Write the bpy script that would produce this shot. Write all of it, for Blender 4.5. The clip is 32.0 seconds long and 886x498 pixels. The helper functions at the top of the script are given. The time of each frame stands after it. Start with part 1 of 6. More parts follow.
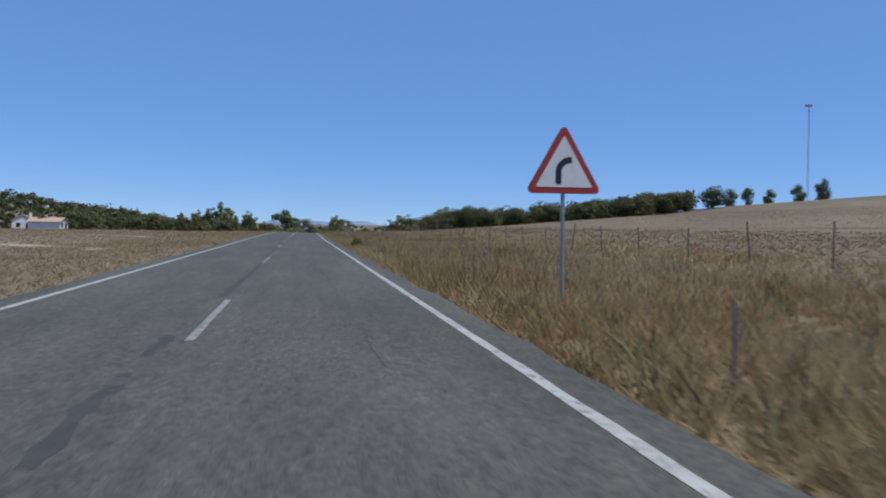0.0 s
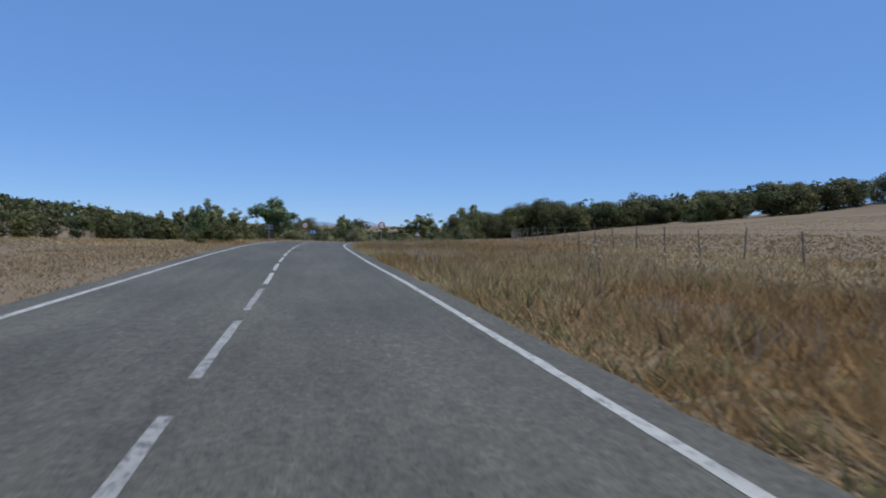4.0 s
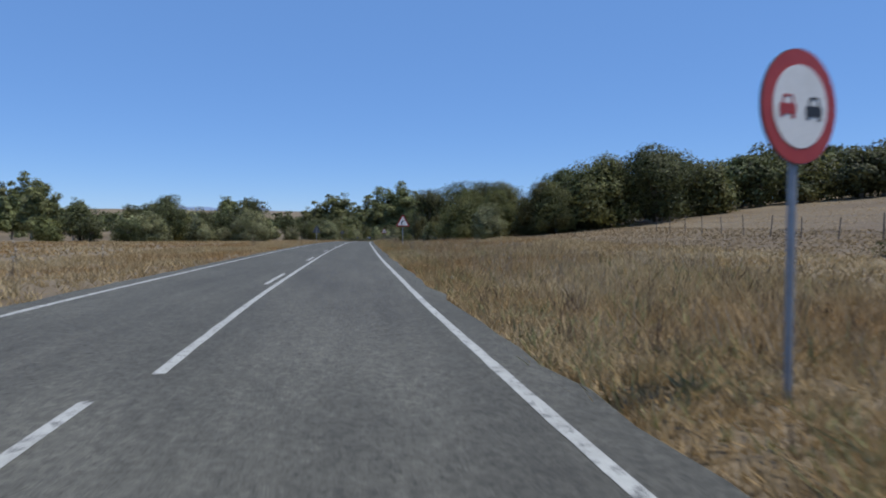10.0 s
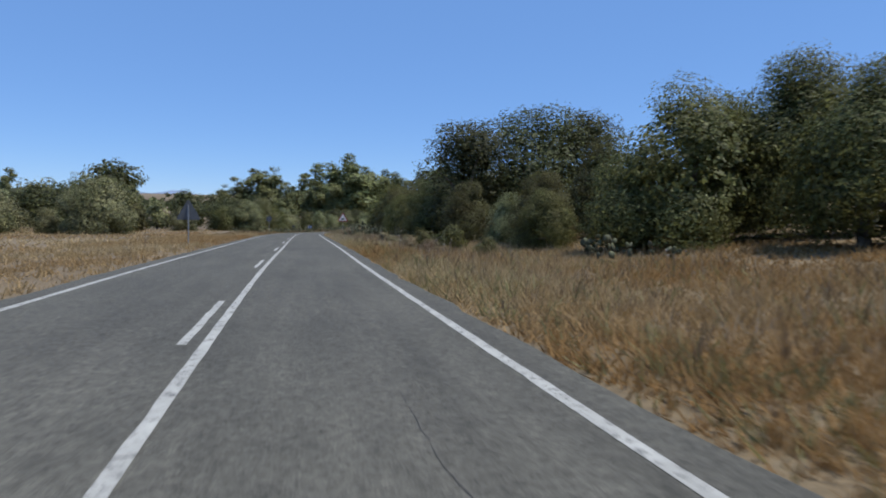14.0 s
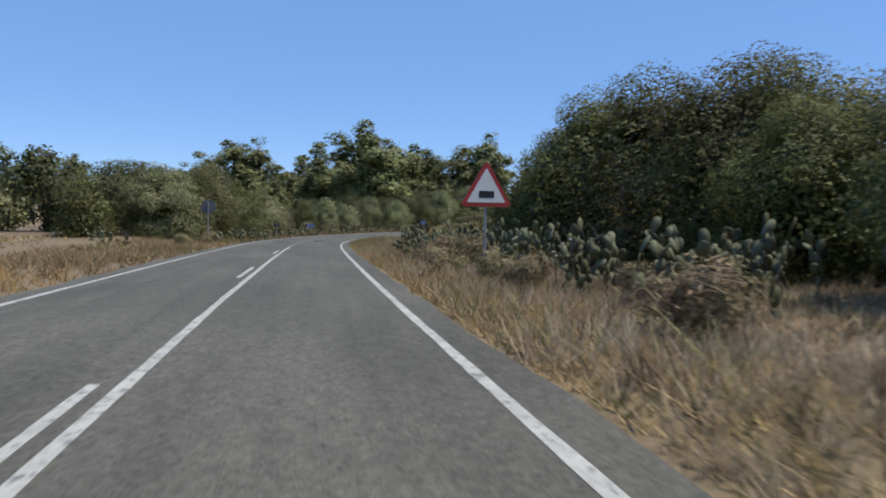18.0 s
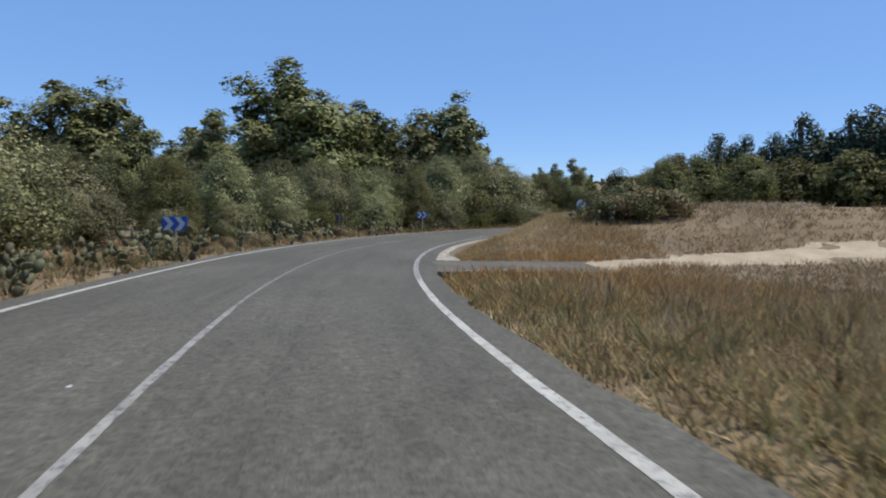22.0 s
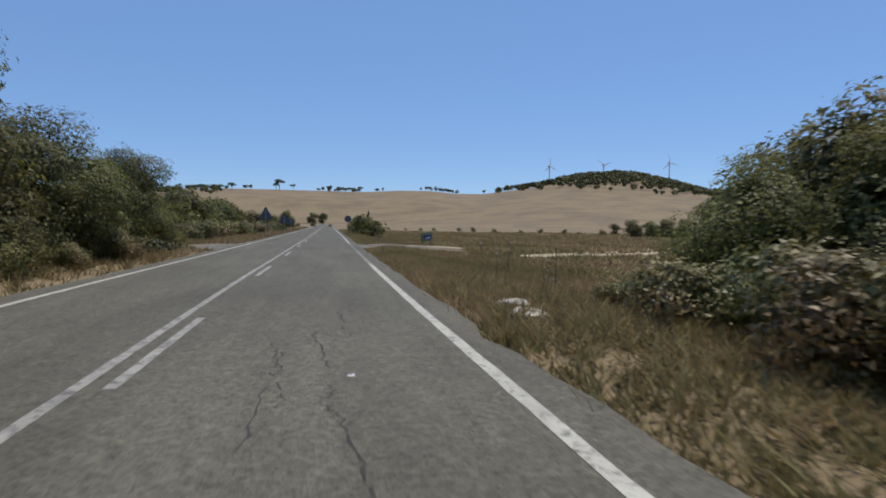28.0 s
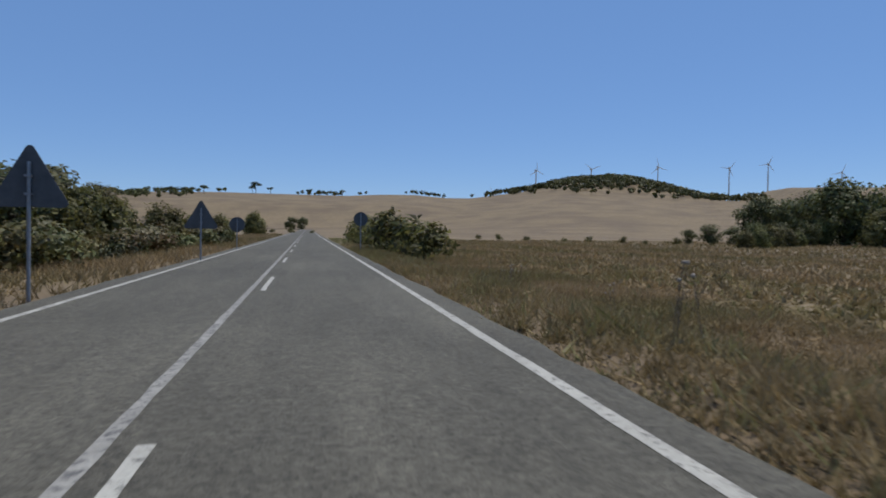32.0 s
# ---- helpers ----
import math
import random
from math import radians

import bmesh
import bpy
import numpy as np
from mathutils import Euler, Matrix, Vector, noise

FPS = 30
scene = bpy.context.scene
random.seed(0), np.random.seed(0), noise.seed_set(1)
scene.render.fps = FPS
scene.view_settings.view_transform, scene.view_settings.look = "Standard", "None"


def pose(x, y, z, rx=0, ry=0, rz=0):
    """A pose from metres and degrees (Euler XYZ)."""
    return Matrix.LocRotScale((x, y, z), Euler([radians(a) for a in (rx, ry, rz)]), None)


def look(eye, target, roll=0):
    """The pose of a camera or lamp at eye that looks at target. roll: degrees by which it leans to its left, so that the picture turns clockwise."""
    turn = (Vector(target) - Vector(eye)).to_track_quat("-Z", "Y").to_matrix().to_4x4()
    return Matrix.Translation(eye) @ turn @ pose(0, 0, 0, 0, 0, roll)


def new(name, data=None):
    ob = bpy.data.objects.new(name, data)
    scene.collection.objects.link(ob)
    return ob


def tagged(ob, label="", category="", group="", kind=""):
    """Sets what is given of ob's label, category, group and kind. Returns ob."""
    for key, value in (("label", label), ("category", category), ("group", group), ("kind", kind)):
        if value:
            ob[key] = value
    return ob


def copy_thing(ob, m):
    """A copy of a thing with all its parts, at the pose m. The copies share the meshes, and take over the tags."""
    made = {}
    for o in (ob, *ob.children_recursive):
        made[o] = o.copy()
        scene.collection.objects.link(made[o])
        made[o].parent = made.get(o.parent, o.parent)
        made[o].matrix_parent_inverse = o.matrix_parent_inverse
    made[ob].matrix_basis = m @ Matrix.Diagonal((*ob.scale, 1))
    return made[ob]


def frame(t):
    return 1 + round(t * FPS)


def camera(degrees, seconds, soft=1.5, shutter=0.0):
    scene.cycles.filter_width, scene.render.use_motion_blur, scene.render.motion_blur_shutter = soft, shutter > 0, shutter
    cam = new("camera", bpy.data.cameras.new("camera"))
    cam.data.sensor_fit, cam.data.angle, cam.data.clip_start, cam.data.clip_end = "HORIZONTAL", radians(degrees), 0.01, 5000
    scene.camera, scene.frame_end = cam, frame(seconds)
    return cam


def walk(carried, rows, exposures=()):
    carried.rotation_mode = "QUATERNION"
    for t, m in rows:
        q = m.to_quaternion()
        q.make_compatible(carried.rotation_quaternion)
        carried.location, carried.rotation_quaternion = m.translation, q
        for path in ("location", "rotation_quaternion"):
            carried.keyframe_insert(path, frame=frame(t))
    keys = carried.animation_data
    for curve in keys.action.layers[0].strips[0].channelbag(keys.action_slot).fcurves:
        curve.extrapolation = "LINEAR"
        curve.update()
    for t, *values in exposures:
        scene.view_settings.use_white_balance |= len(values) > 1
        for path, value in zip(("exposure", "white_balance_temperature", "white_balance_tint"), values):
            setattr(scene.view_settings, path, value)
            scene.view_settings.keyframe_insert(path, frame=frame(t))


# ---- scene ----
# camera: carried by a car at about 1.3 m above the road
cam = camera(67.6, 32.0, soft=1.85, shutter=0.14)
PATH = [  # seconds, x, y, z, yaw, pitch, roll
    (0.0, 0.00, 0.00, 1.30, 0.01, -0.60, -0.85), (0.5, -1.78, 8.58, 1.51, 0.22, -0.37, -0.85), (1.0, -3.59, 17.06, 1.71, 0.73, -0.59, -0.85),
    (1.5, -5.46, 25.43, 1.92, 1.27, -0.57, -0.85), (2.0, -7.34, 33.69, 2.11, 1.20, -0.86, -0.85), (2.5, -9.15, 41.82, 2.31, 0.79, -0.79, -0.85),
    (3.0, -10.89, 49.81, 2.50, 0.62, -0.74, -0.85), (3.5, -12.58, 57.62, 2.69, 0.59, -0.81, -0.85), (4.0, -14.20, 65.25, 2.88, 0.16, -0.55, -0.85),
    (4.5, -15.72, 72.67, 3.06, -0.10, -0.55, -0.77), (5.0, -17.19, 79.87, 3.24, -0.10, -0.59, -0.68), (5.5, -18.60, 86.86, 3.39, -0.17, -1.08, -0.60),
    (6.0, -19.92, 93.66, 3.54, -1.05, -0.95, -0.40), (6.5, -21.11, 100.34, 3.66, -2.01, -1.06, -0.20), (7.0, -22.15, 106.96, 3.76, -3.18, -1.47, 0.20),
    (7.5, -23.08, 113.62, 3.84, -4.11, -1.73, 0.70), (8.0, -23.91, 120.37, 3.90, -5.08, -1.54, 0.95), (8.5, -24.66, 127.23, 3.96, -5.65, -1.57, 0.85),
    (9.0, -25.32, 134.16, 4.00, -6.69, -1.42, 0.55), (9.5, -25.85, 141.13, 4.03, -7.73, -1.27, 0.15), (10.0, -26.24, 148.15, 4.06, -9.09, -1.80, -0.25),
    (10.5, -26.47, 155.30, 4.06, -10.38, -1.94, -0.55), (11.0, -26.54, 162.67, 4.05, -11.63, -2.33, -0.73), (11.5, -26.48, 170.30, 4.02, -12.52, -2.24, -0.79),
    (12.0, -26.33, 178.20, 3.97, -12.74, -2.31, -0.85), (12.5, -26.13, 186.26, 3.91, -13.31, -2.56, -0.85), (13.0, -25.84, 194.38, 3.83, -13.97, -2.53, -0.85),
    (13.5, -25.46, 202.54, 3.76, -14.59, -2.42, -0.85), (14.0, -25.01, 210.85, 3.68, -14.76, -2.82, -0.85), (14.5, -24.54, 219.39, 3.58, -14.70, -2.50, -0.85),
    (15.0, -24.06, 228.14, 3.48, -14.77, -2.64, -0.85), (15.5, -23.56, 237.03, 3.37, -14.83, -2.71, -0.85), (16.0, -23.05, 245.95, 3.24, -14.84, -2.76, -0.85),
    (16.5, -22.56, 254.75, 3.11, -14.81, -2.75, -0.85), (17.0, -22.07, 263.33, 2.97, -14.86, -2.63, -0.85), (17.5, -21.60, 271.61, 2.84, -14.77, -2.92, -0.85),
    (18.0, -21.15, 279.58, 2.70, -14.88, -3.15, -0.85), (18.5, -20.71, 287.24, 2.56, -14.84, -3.12, -0.82), (19.0, -20.28, 294.59, 2.42, -15.07, -3.37, -0.78),
    (19.5, -19.83, 301.65, 2.27, -15.42, -3.54, -0.75), (20.0, -19.37, 308.48, 2.12, -15.52, -3.59, -0.62), (20.5, -18.89, 315.11, 1.96, -15.81, -3.71, -0.50),
    (21.0, -18.36, 321.54, 1.82, -16.84, -3.68, -0.55), (21.5, -17.66, 327.76, 1.67, -19.17, -3.59, -0.60), (22.0, -16.64, 333.82, 1.54, -23.06, -3.49, -0.65),
    (22.5, -15.27, 339.80, 1.42, -26.02, -3.19, -0.66), (23.0, -13.55, 345.83, 1.32, -28.86, -2.83, -0.66), (23.5, -11.42, 351.94, 1.22, -32.90, -3.06, -0.67),
    (24.0, -8.77, 358.05, 1.13, -37.17, -2.79, -0.68), (24.5, -5.61, 364.03, 1.05, -41.65, -2.26, -0.69), (25.0, -1.94, 369.72, 0.99, -47.21, -2.43, -0.69),
    (25.5, 2.24, 374.97, 0.95, -53.03, -2.47, -0.70), (26.0, 6.81, 379.71, 0.92, -58.06, -2.09, -0.74), (26.5, 11.63, 383.96, 0.91, -62.24, -1.97, -0.78),
    (27.0, 16.57, 387.78, 0.91, -65.53, -1.85, -0.81), (27.5, 21.56, 391.26, 0.93, -67.82, -1.65, -0.85), (28.0, 26.55, 394.53, 0.95, -69.02, -1.54, -0.85),
    (28.5, 31.54, 397.69, 0.99, -69.42, -1.04, -0.85), (29.0, 36.56, 400.84, 1.03, -69.55, -1.78, -0.85), (29.5, 41.65, 404.01, 1.08, -69.75, -1.21, -0.85),
    (30.0, 46.81, 407.21, 1.13, -69.88, -0.28, -0.85), (30.5, 52.04, 410.42, 1.19, -70.21, -0.22, -0.85), (31.0, 57.27, 413.60, 1.24, -70.28, -1.04, -0.85),
    (31.5, 62.43, 416.73, 1.30, -70.42, -0.76, -0.85), (32.0, 67.48, 419.77, 1.36, -70.76, -1.03, -0.85),
]
walk(cam, [(t, pose(x, y, z, 90 + pitch, roll, yaw)) for t, x, y, z, yaw, pitch, roll in PATH],
     exposures=[(0.0, -0.05, 6180, 10), (12.0, 0.1, 6350, 10), (19.0, 0.34, 6800, 10), (25.0, 0.24, 6850, 10), (28.0, 0.1, 7200, 10), (29.2, -0.04, 7050, 10), (32.0, -0.14, 6850, 10)])

# ---- world and sun ----
SUN_AZ, SUN_EL = 112.0, 66.0          # clockwise from +y, above the horizon
world = bpy.data.worlds.new("world")
scene.world = world
world.use_nodes = True
wt = world.node_tree
sky = wt.nodes.new("ShaderNodeTexSky")
sky.sky_type, sky.sun_disc = "NISHITA", False
sky.sun_elevation, sky.sun_rotation = radians(SUN_EL), radians(SUN_AZ)
sky.air_density, sky.dust_density, sky.ozone_density, sky.altitude = 0.75, 0.0, 5.0, 200
deep = wt.nodes.new("ShaderNodeHueSaturation")          # a dry, deep blue summer sky
deep.inputs["Saturation"].default_value, deep.inputs["Hue"].default_value = 1.12, 0.505
wt.links.new(sky.outputs[0], deep.inputs["Color"])
even = wt.nodes.new("ShaderNodeMix")                     # and an even one, blue down to the horizon
even.data_type = "RGBA"
even.inputs["Factor"].default_value = 0.55
even.inputs["B"].default_value = (1.45, 2.95, 6.15, 1)
wt.links.new(deep.outputs[0], even.inputs["A"])
wt.links.new(even.outputs["Result"], wt.nodes["Background"].inputs[0])
wt.nodes["Background"].inputs[1].default_value = 0.124
sun = new("sun", bpy.data.lights.new("sun", "SUN"))
sun.data.energy, sun.data.angle, sun.data.color = 3.8, radians(0.53), (1.0, 0.965, 0.9)
sd = Vector((math.sin(radians(SUN_AZ)) * math.cos(radians(SUN_EL)), math.cos(radians(SUN_AZ)) * math.cos(radians(SUN_EL)), math.sin(radians(SUN_EL))))
sun.matrix_world = look((0, 0, 60), Vector((0, 0, 60)) - sd)


# ---- materials ----
def material(name, c1, c2, scale=4.0, rough=0.8, bump=0.0, fine=40.0, metal=0.0, c3=None, big=0.25, spread=0.12, island=0.0, thin=0.0, spec=0.4, each=0.0):
    """Two-scale noise between c1 and c2, fine grain, optional large patches of c3 and a shift for each piece."""
    m = bpy.data.materials.new(name)
    m.use_nodes = True
    n, l = m.node_tree.nodes, m.node_tree.links
    b = n["Principled BSDF"]
    tc = n.new("ShaderNodeTexCoord")
    n1 = n.new("ShaderNodeTexNoise")
    n1.inputs["Scale"].default_value, n1.inputs["Detail"].default_value, n1.inputs["Roughness"].default_value = scale, 6, 0.65
    l.new(tc.outputs["Object"], n1.inputs["Vector"])
    r1 = n.new("ShaderNodeValToRGB")
    r1.color_ramp.elements[0].position, r1.color_ramp.elements[1].position = 0.36, 0.64
    r1.color_ramp.elements[0].color, r1.color_ramp.elements[1].color = (*c1, 1), (*c2, 1)
    l.new(n1.outputs["Fac"], r1.inputs[0])
    out = r1.outputs[0]
    n2 = n.new("ShaderNodeTexNoise")
    n2.inputs["Scale"].default_value, n2.inputs["Detail"].default_value = fine, 3
    l.new(tc.outputs["Object"], n2.inputs["Vector"])
    if c3:
        n3 = n.new("ShaderNodeTexNoise")
        n3.inputs["Scale"].default_value, n3.inputs["Detail"].default_value = big, 5
        l.new(tc.outputs["Object"], n3.inputs["Vector"])
        r3 = n.new("ShaderNodeValToRGB")
        r3.color_ramp.elements[0].position, r3.color_ramp.elements[1].position = 0.42, 0.62
        l.new(n3.outputs["Fac"], r3.inputs[0])
        mx = n.new("ShaderNodeMix")
        mx.data_type = "RGBA"
        l.new(r3.outputs[0], mx.inputs["Factor"])
        l.new(out, mx.inputs["A"])
        mx.inputs["B"].default_value = (*c3, 1)
        out = mx.outputs["Result"]
    hs = n.new("ShaderNodeHueSaturation")
    mr = n.new("ShaderNodeMapRange")
    mr.inputs["To Min"].default_value, mr.inputs["To Max"].default_value = 1 - spread * 1.6, 1 + spread * 1.6
    l.new(n2.outputs["Fac"], mr.inputs["Value"])
    val = mr.outputs[0]
    if island:
        geo = n.new("ShaderNodeNewGeometry")
        ri = n.new("ShaderNodeMapRange")
        ri.inputs["To Min"].default_value, ri.inputs["To Max"].default_value = 1 - island, 1 + island
        l.new(geo.outputs["Random Per Island"], ri.inputs["Value"])
        mul = n.new("ShaderNodeMath")
        mul.operation = "MULTIPLY"
        l.new(val, mul.inputs[0])
        l.new(ri.outputs[0], mul.inputs[1])
        val = mul.outputs[0]
    if each:
        info = n.new("ShaderNodeObjectInfo")
        for lo, hi, where in ((1 - each, 1 + each, "Value"), (0.5 - 0.008, 0.5 + 0.03, "Hue")):
            oi = n.new("ShaderNodeMapRange")
            oi.inputs["To Min"].default_value, oi.inputs["To Max"].default_value = lo, hi
            l.new(info.outputs["Random"], oi.inputs["Value"])
            if where == "Hue":
                l.new(oi.outputs[0], hs.inputs["Hue"])
            else:
                mul2 = n.new("ShaderNodeMath")
                mul2.operation = "MULTIPLY"
                l.new(val, mul2.inputs[0])
                l.new(oi.outputs[0], mul2.inputs[1])
                val = mul2.outputs[0]
    l.new(val, hs.inputs["Value"])
    l.new(out, hs.inputs["Color"])
    l.new(hs.outputs[0], b.inputs["Base Color"])
    b.inputs["Roughness"].default_value, b.inputs["Metallic"].default_value = rough, metal
    b.inputs["Specular IOR Level"].default_value = spec
    if bump:
        bp = n.new("ShaderNodeBump")
        bp.inputs["Strength"].default_value, bp.inputs["Distance"].default_value = bump, 0.03
        l.new(n2.outputs["Fac"], bp.inputs["Height"])
        l.new(bp.outputs[0], b.inputs["Normal"])
    if thin:
        tr = n.new("ShaderNodeBsdfTranslucent")
        l.new(hs.outputs[0], tr.inputs["Color"])
        ms = n.new("ShaderNodeMixShader")
        ms.inputs[0].default_value = thin
        l.new(b.outputs[0], ms.inputs[1])
        l.new(tr.outputs[0], ms.inputs[2])
        l.new(ms.outputs[0], n["Material Output"].inputs["Surface"])
    return m


def road_material(name, dark, light, streak):
    """Asphalt by station and offset: stone grain, long streaks, darker wheel paths and worn patches."""
    m = bpy.data.materials.new(name)
    m.use_nodes = True
    n, l = m.node_tree.nodes, m.node_tree.links
    b = n["Principled BSDF"]
    uv = n.new("ShaderNodeUVMap")

    def tex(scale, sx, sy, detail, rough=0.6):
        mp = n.new("ShaderNodeMapping")
        mp.inputs["Scale"].default_value = (sx, sy, 1)
        l.new(uv.outputs[0], mp.inputs["Vector"])
        q = n.new("ShaderNodeTexNoise")
        q.inputs["Scale"].default_value, q.inputs["Detail"].default_value, q.inputs["Roughness"].default_value = scale, detail, rough
        l.new(mp.outputs[0], q.inputs["Vector"])
        return q.outputs["Fac"]

    def ramp(src, a_, b_, lo, hi):
        q = n.new("ShaderNodeMapRange")
        q.inputs["From Min"].default_value, q.inputs["From Max"].default_value = a_, b_
        q.inputs["To Min"].default_value, q.inputs["To Max"].default_value = lo, hi
        l.new(src, q.inputs["Value"])
        return q.outputs[0]

    def times(a_, b_):
        q = n.new("ShaderNodeMath")
        q.operation = "MULTIPLY"
        l.new(a_, q.inputs[0])
        l.new(b_, q.inputs[1])
        return q.outputs[0]

    grain = tex(1.0, 70, 70, 4, 0.7)
    v = ramp(grain, 0.3, 0.7, 0.4, 1.62)
    v = times(v, ramp(tex(1.0, 26, 26, 2, 0.6), 0.56, 0.68, 1.03, 0.5))
    v = times(v, ramp(tex(1.0, 14, 14, 3), 0.3, 0.7, 0.66, 1.34))
    v = times(v, ramp(tex(1.0, 5, 4, 4, 0.65), 0.35, 0.65, 0.86, 1.15))
    v = times(v, ramp(tex(1.0, 2.6, 0.12, 5), 0.3, 0.7, 1 - streak, 1 + streak))
    v = times(v, ramp(tex(1.0, 0.5, 0.16, 5), 0.35, 0.65, 0.82, 1.15))
    v = times(v, ramp(tex(1.0, 1.2, 0.7, 6, 0.7), 0.55, 0.75, 1.0, 0.8))
    mix = n.new("ShaderNodeMix")
    mix.data_type = "RGBA"
    l.new(tex(1.0, 0.3, 0.05, 3), mix.inputs["Factor"])
    mix.inputs["A"].default_value, mix.inputs["B"].default_value = (*dark, 1), (*light, 1)
    hs = n.new("ShaderNodeHueSaturation")
    l.new(v, hs.inputs["Value"])
    l.new(mix.outputs["Result"], hs.inputs["Color"])
    l.new(hs.outputs[0], b.inputs["Base Color"])
    b.inputs["Roughness"].default_value, b.inputs["Specular IOR Level"].default_value = 0.85, 0.3
    bp = n.new("ShaderNodeBump")
    bp.inputs["Strength"].default_value, bp.inputs["Distance"].default_value = 0.5, 0.01
    l.new(grain, bp.inputs["Height"])
    l.new(bp.outputs[0], b.inputs["Normal"])
    return m


def paint_material(name, c1, c2, under, worn):
    """Old road paint, chipped down to the asphalt in places."""
    m = material(name, c1, c2, 2.2, 0.75, 0.3, 30, spread=0.14)
    n, l = m.node_tree.nodes, m.node_tree.links
    b = n["Principled BSDF"]
    src = b.inputs["Base Color"].links[0].from_socket
    tc = n.new("ShaderNodeTexCoord")
    q = n.new("ShaderNodeTexNoise")
    q.inputs["Scale"].default_value, q.inputs["Detail"].default_value, q.inputs["Roughness"].default_value = 9.0, 8, 0.8
    l.new(tc.outputs["Object"], q.inputs["Vector"])
    r = n.new("ShaderNodeMapRange")
    r.inputs["From Min"].default_value, r.inputs["From Max"].default_value = worn, worn + 0.07
    l.new(q.outputs["Fac"], r.inputs["Value"])
    mx = n.new("ShaderNodeMix")
    mx.data_type = "RGBA"
    l.new(r.outputs[0], mx.inputs["Factor"])
    l.new(src, mx.inputs["A"])
    mx.inputs["B"].default_value = (*under, 1)
    l.new(mx.outputs["Result"], b.inputs["Base Color"])
    return m


ASPHALT = road_material("asphalt", (0.078, 0.073, 0.058), (0.100, 0.094, 0.074), 0.13)
ASPHALT_PATCH = material("dusty_asphalt", (0.092, 0.086, 0.070), (0.120, 0.112, 0.092), 1.5, 0.9, 0.6, 60, c3=(0.168, 0.142, 0.104), big=0.6, spread=0.34)
OLD_ASPHALT = material("side_road_asphalt", (0.080, 0.074, 0.059), (0.105, 0.096, 0.076), 1.2, 0.9, 0.4, 70, c3=(0.126, 0.110, 0.084), big=0.5, spread=0.3)
SEAM = material("old_tar_seam", (0.044, 0.043, 0.038), (0.060, 0.058, 0.050), 5, 0.85, 0.3, 40)
# dark of the open cracks, also the painted shade below the culvert slab
CRACK_AND_SHADE = material("crack_and_opening_shade", (0.025, 0.024, 0.023), (0.045, 0.043, 0.04), 6, 0.9)
LINE = paint_material("worn_line_paint", (0.320, 0.312, 0.276), (0.432, 0.424, 0.376), (0.112, 0.110, 0.100), 0.53)
LINE_WORN = paint_material("faded_line_paint", (0.223, 0.216, 0.194), (0.313, 0.305, 0.275), (0.104, 0.102, 0.098), 0.5)
LINE_GHOST = paint_material("nearly_gone_line_paint", (0.160, 0.156, 0.138), (0.240, 0.234, 0.208), (0.088, 0.086, 0.075), 0.49)
LINE_TRACE = paint_material("last_traces_of_line_paint", (0.100, 0.097, 0.086), (0.140, 0.136, 0.122), (0.086, 0.084, 0.074), 0.47)
SOIL = material("dry_field", (0.162, 0.118, 0.064), (0.218, 0.165, 0.096), 0.35, 0.95, 0.8, 9, c3=(0.138, 0.100, 0.060), big=0.035, spread=0.2)
DIRT = material("pale_dirt", (0.288, 0.230, 0.151), (0.389, 0.324, 0.227), 0.8, 0.95, 0.6, 14, spread=0.15)
STRAW = material("dry_grass", (0.328, 0.236, 0.112), (0.448, 0.348, 0.196), 0.4, 0.8, c3=(0.312, 0.188, 0.076), big=0.09, island=0.35, thin=0.35, spec=0.2)
STRAW_PALE = material("pale_dry_grass", (0.340, 0.272, 0.177), (0.449, 0.374, 0.266), 0.5, 0.8, c3=(0.286, 0.197, 0.102), big=0.12, island=0.3, thin=0.3, spec=0.2)
PLAIN_GRASS = material("brown_plain_grass", (0.224, 0.156, 0.080), (0.332, 0.244, 0.136), 0.5, 0.8, c3=(0.176, 0.144, 0.064), big=0.12, island=0.35, thin=0.3, spec=0.2)
STUBBLE = material("field_stubble", (0.25, 0.185, 0.105), (0.34, 0.26, 0.16), 0.12, 0.9, c3=(0.3, 0.215, 0.12), big=0.03, island=0.14, thin=0.2, spec=0.2)
SLOPE_GRASS = material("slope_stubble", (0.33, 0.25, 0.15), (0.42, 0.33, 0.21), 0.12, 0.9, c3=(0.38, 0.28, 0.16), big=0.03, island=0.1, thin=0.35, spec=0.1)
DEAD_WEED = material("dead_weeds", (0.104, 0.068, 0.040), (0.192, 0.132, 0.080), 0.6, 0.9, island=0.35, thin=0.2, spec=0.2)
GREEN_GRASS = material("half_dry_weeds", (0.160, 0.160, 0.068), (0.272, 0.248, 0.112), 0.5, 0.8, island=0.35, thin=0.3, spec=0.2)
OLIVE = material("olive_leaves", (0.105, 0.105, 0.034), (0.175, 0.164, 0.063), 1.2, 0.6, c3=(0.120, 0.101, 0.034), big=0.5, island=0.6, thin=0.45, spec=0.3, each=0.2)
OLIVE_PALE = material("silvery_leaves", (0.160, 0.153, 0.065), (0.296, 0.270, 0.136), 1.2, 0.55, c3=(0.128, 0.128, 0.049), big=0.5, island=0.75, thin=0.22, spec=0.3, each=0.2)
OAK = material("oak_leaves", (0.069, 0.073, 0.026), (0.120, 0.119, 0.042), 1.2, 0.6, island=0.6, thin=0.34, spec=0.3, each=0.2)
GREEN = material("fresh_leaves", (0.086, 0.131, 0.046), (0.151, 0.202, 0.071), 1.2, 0.5, island=0.4, thin=0.485)
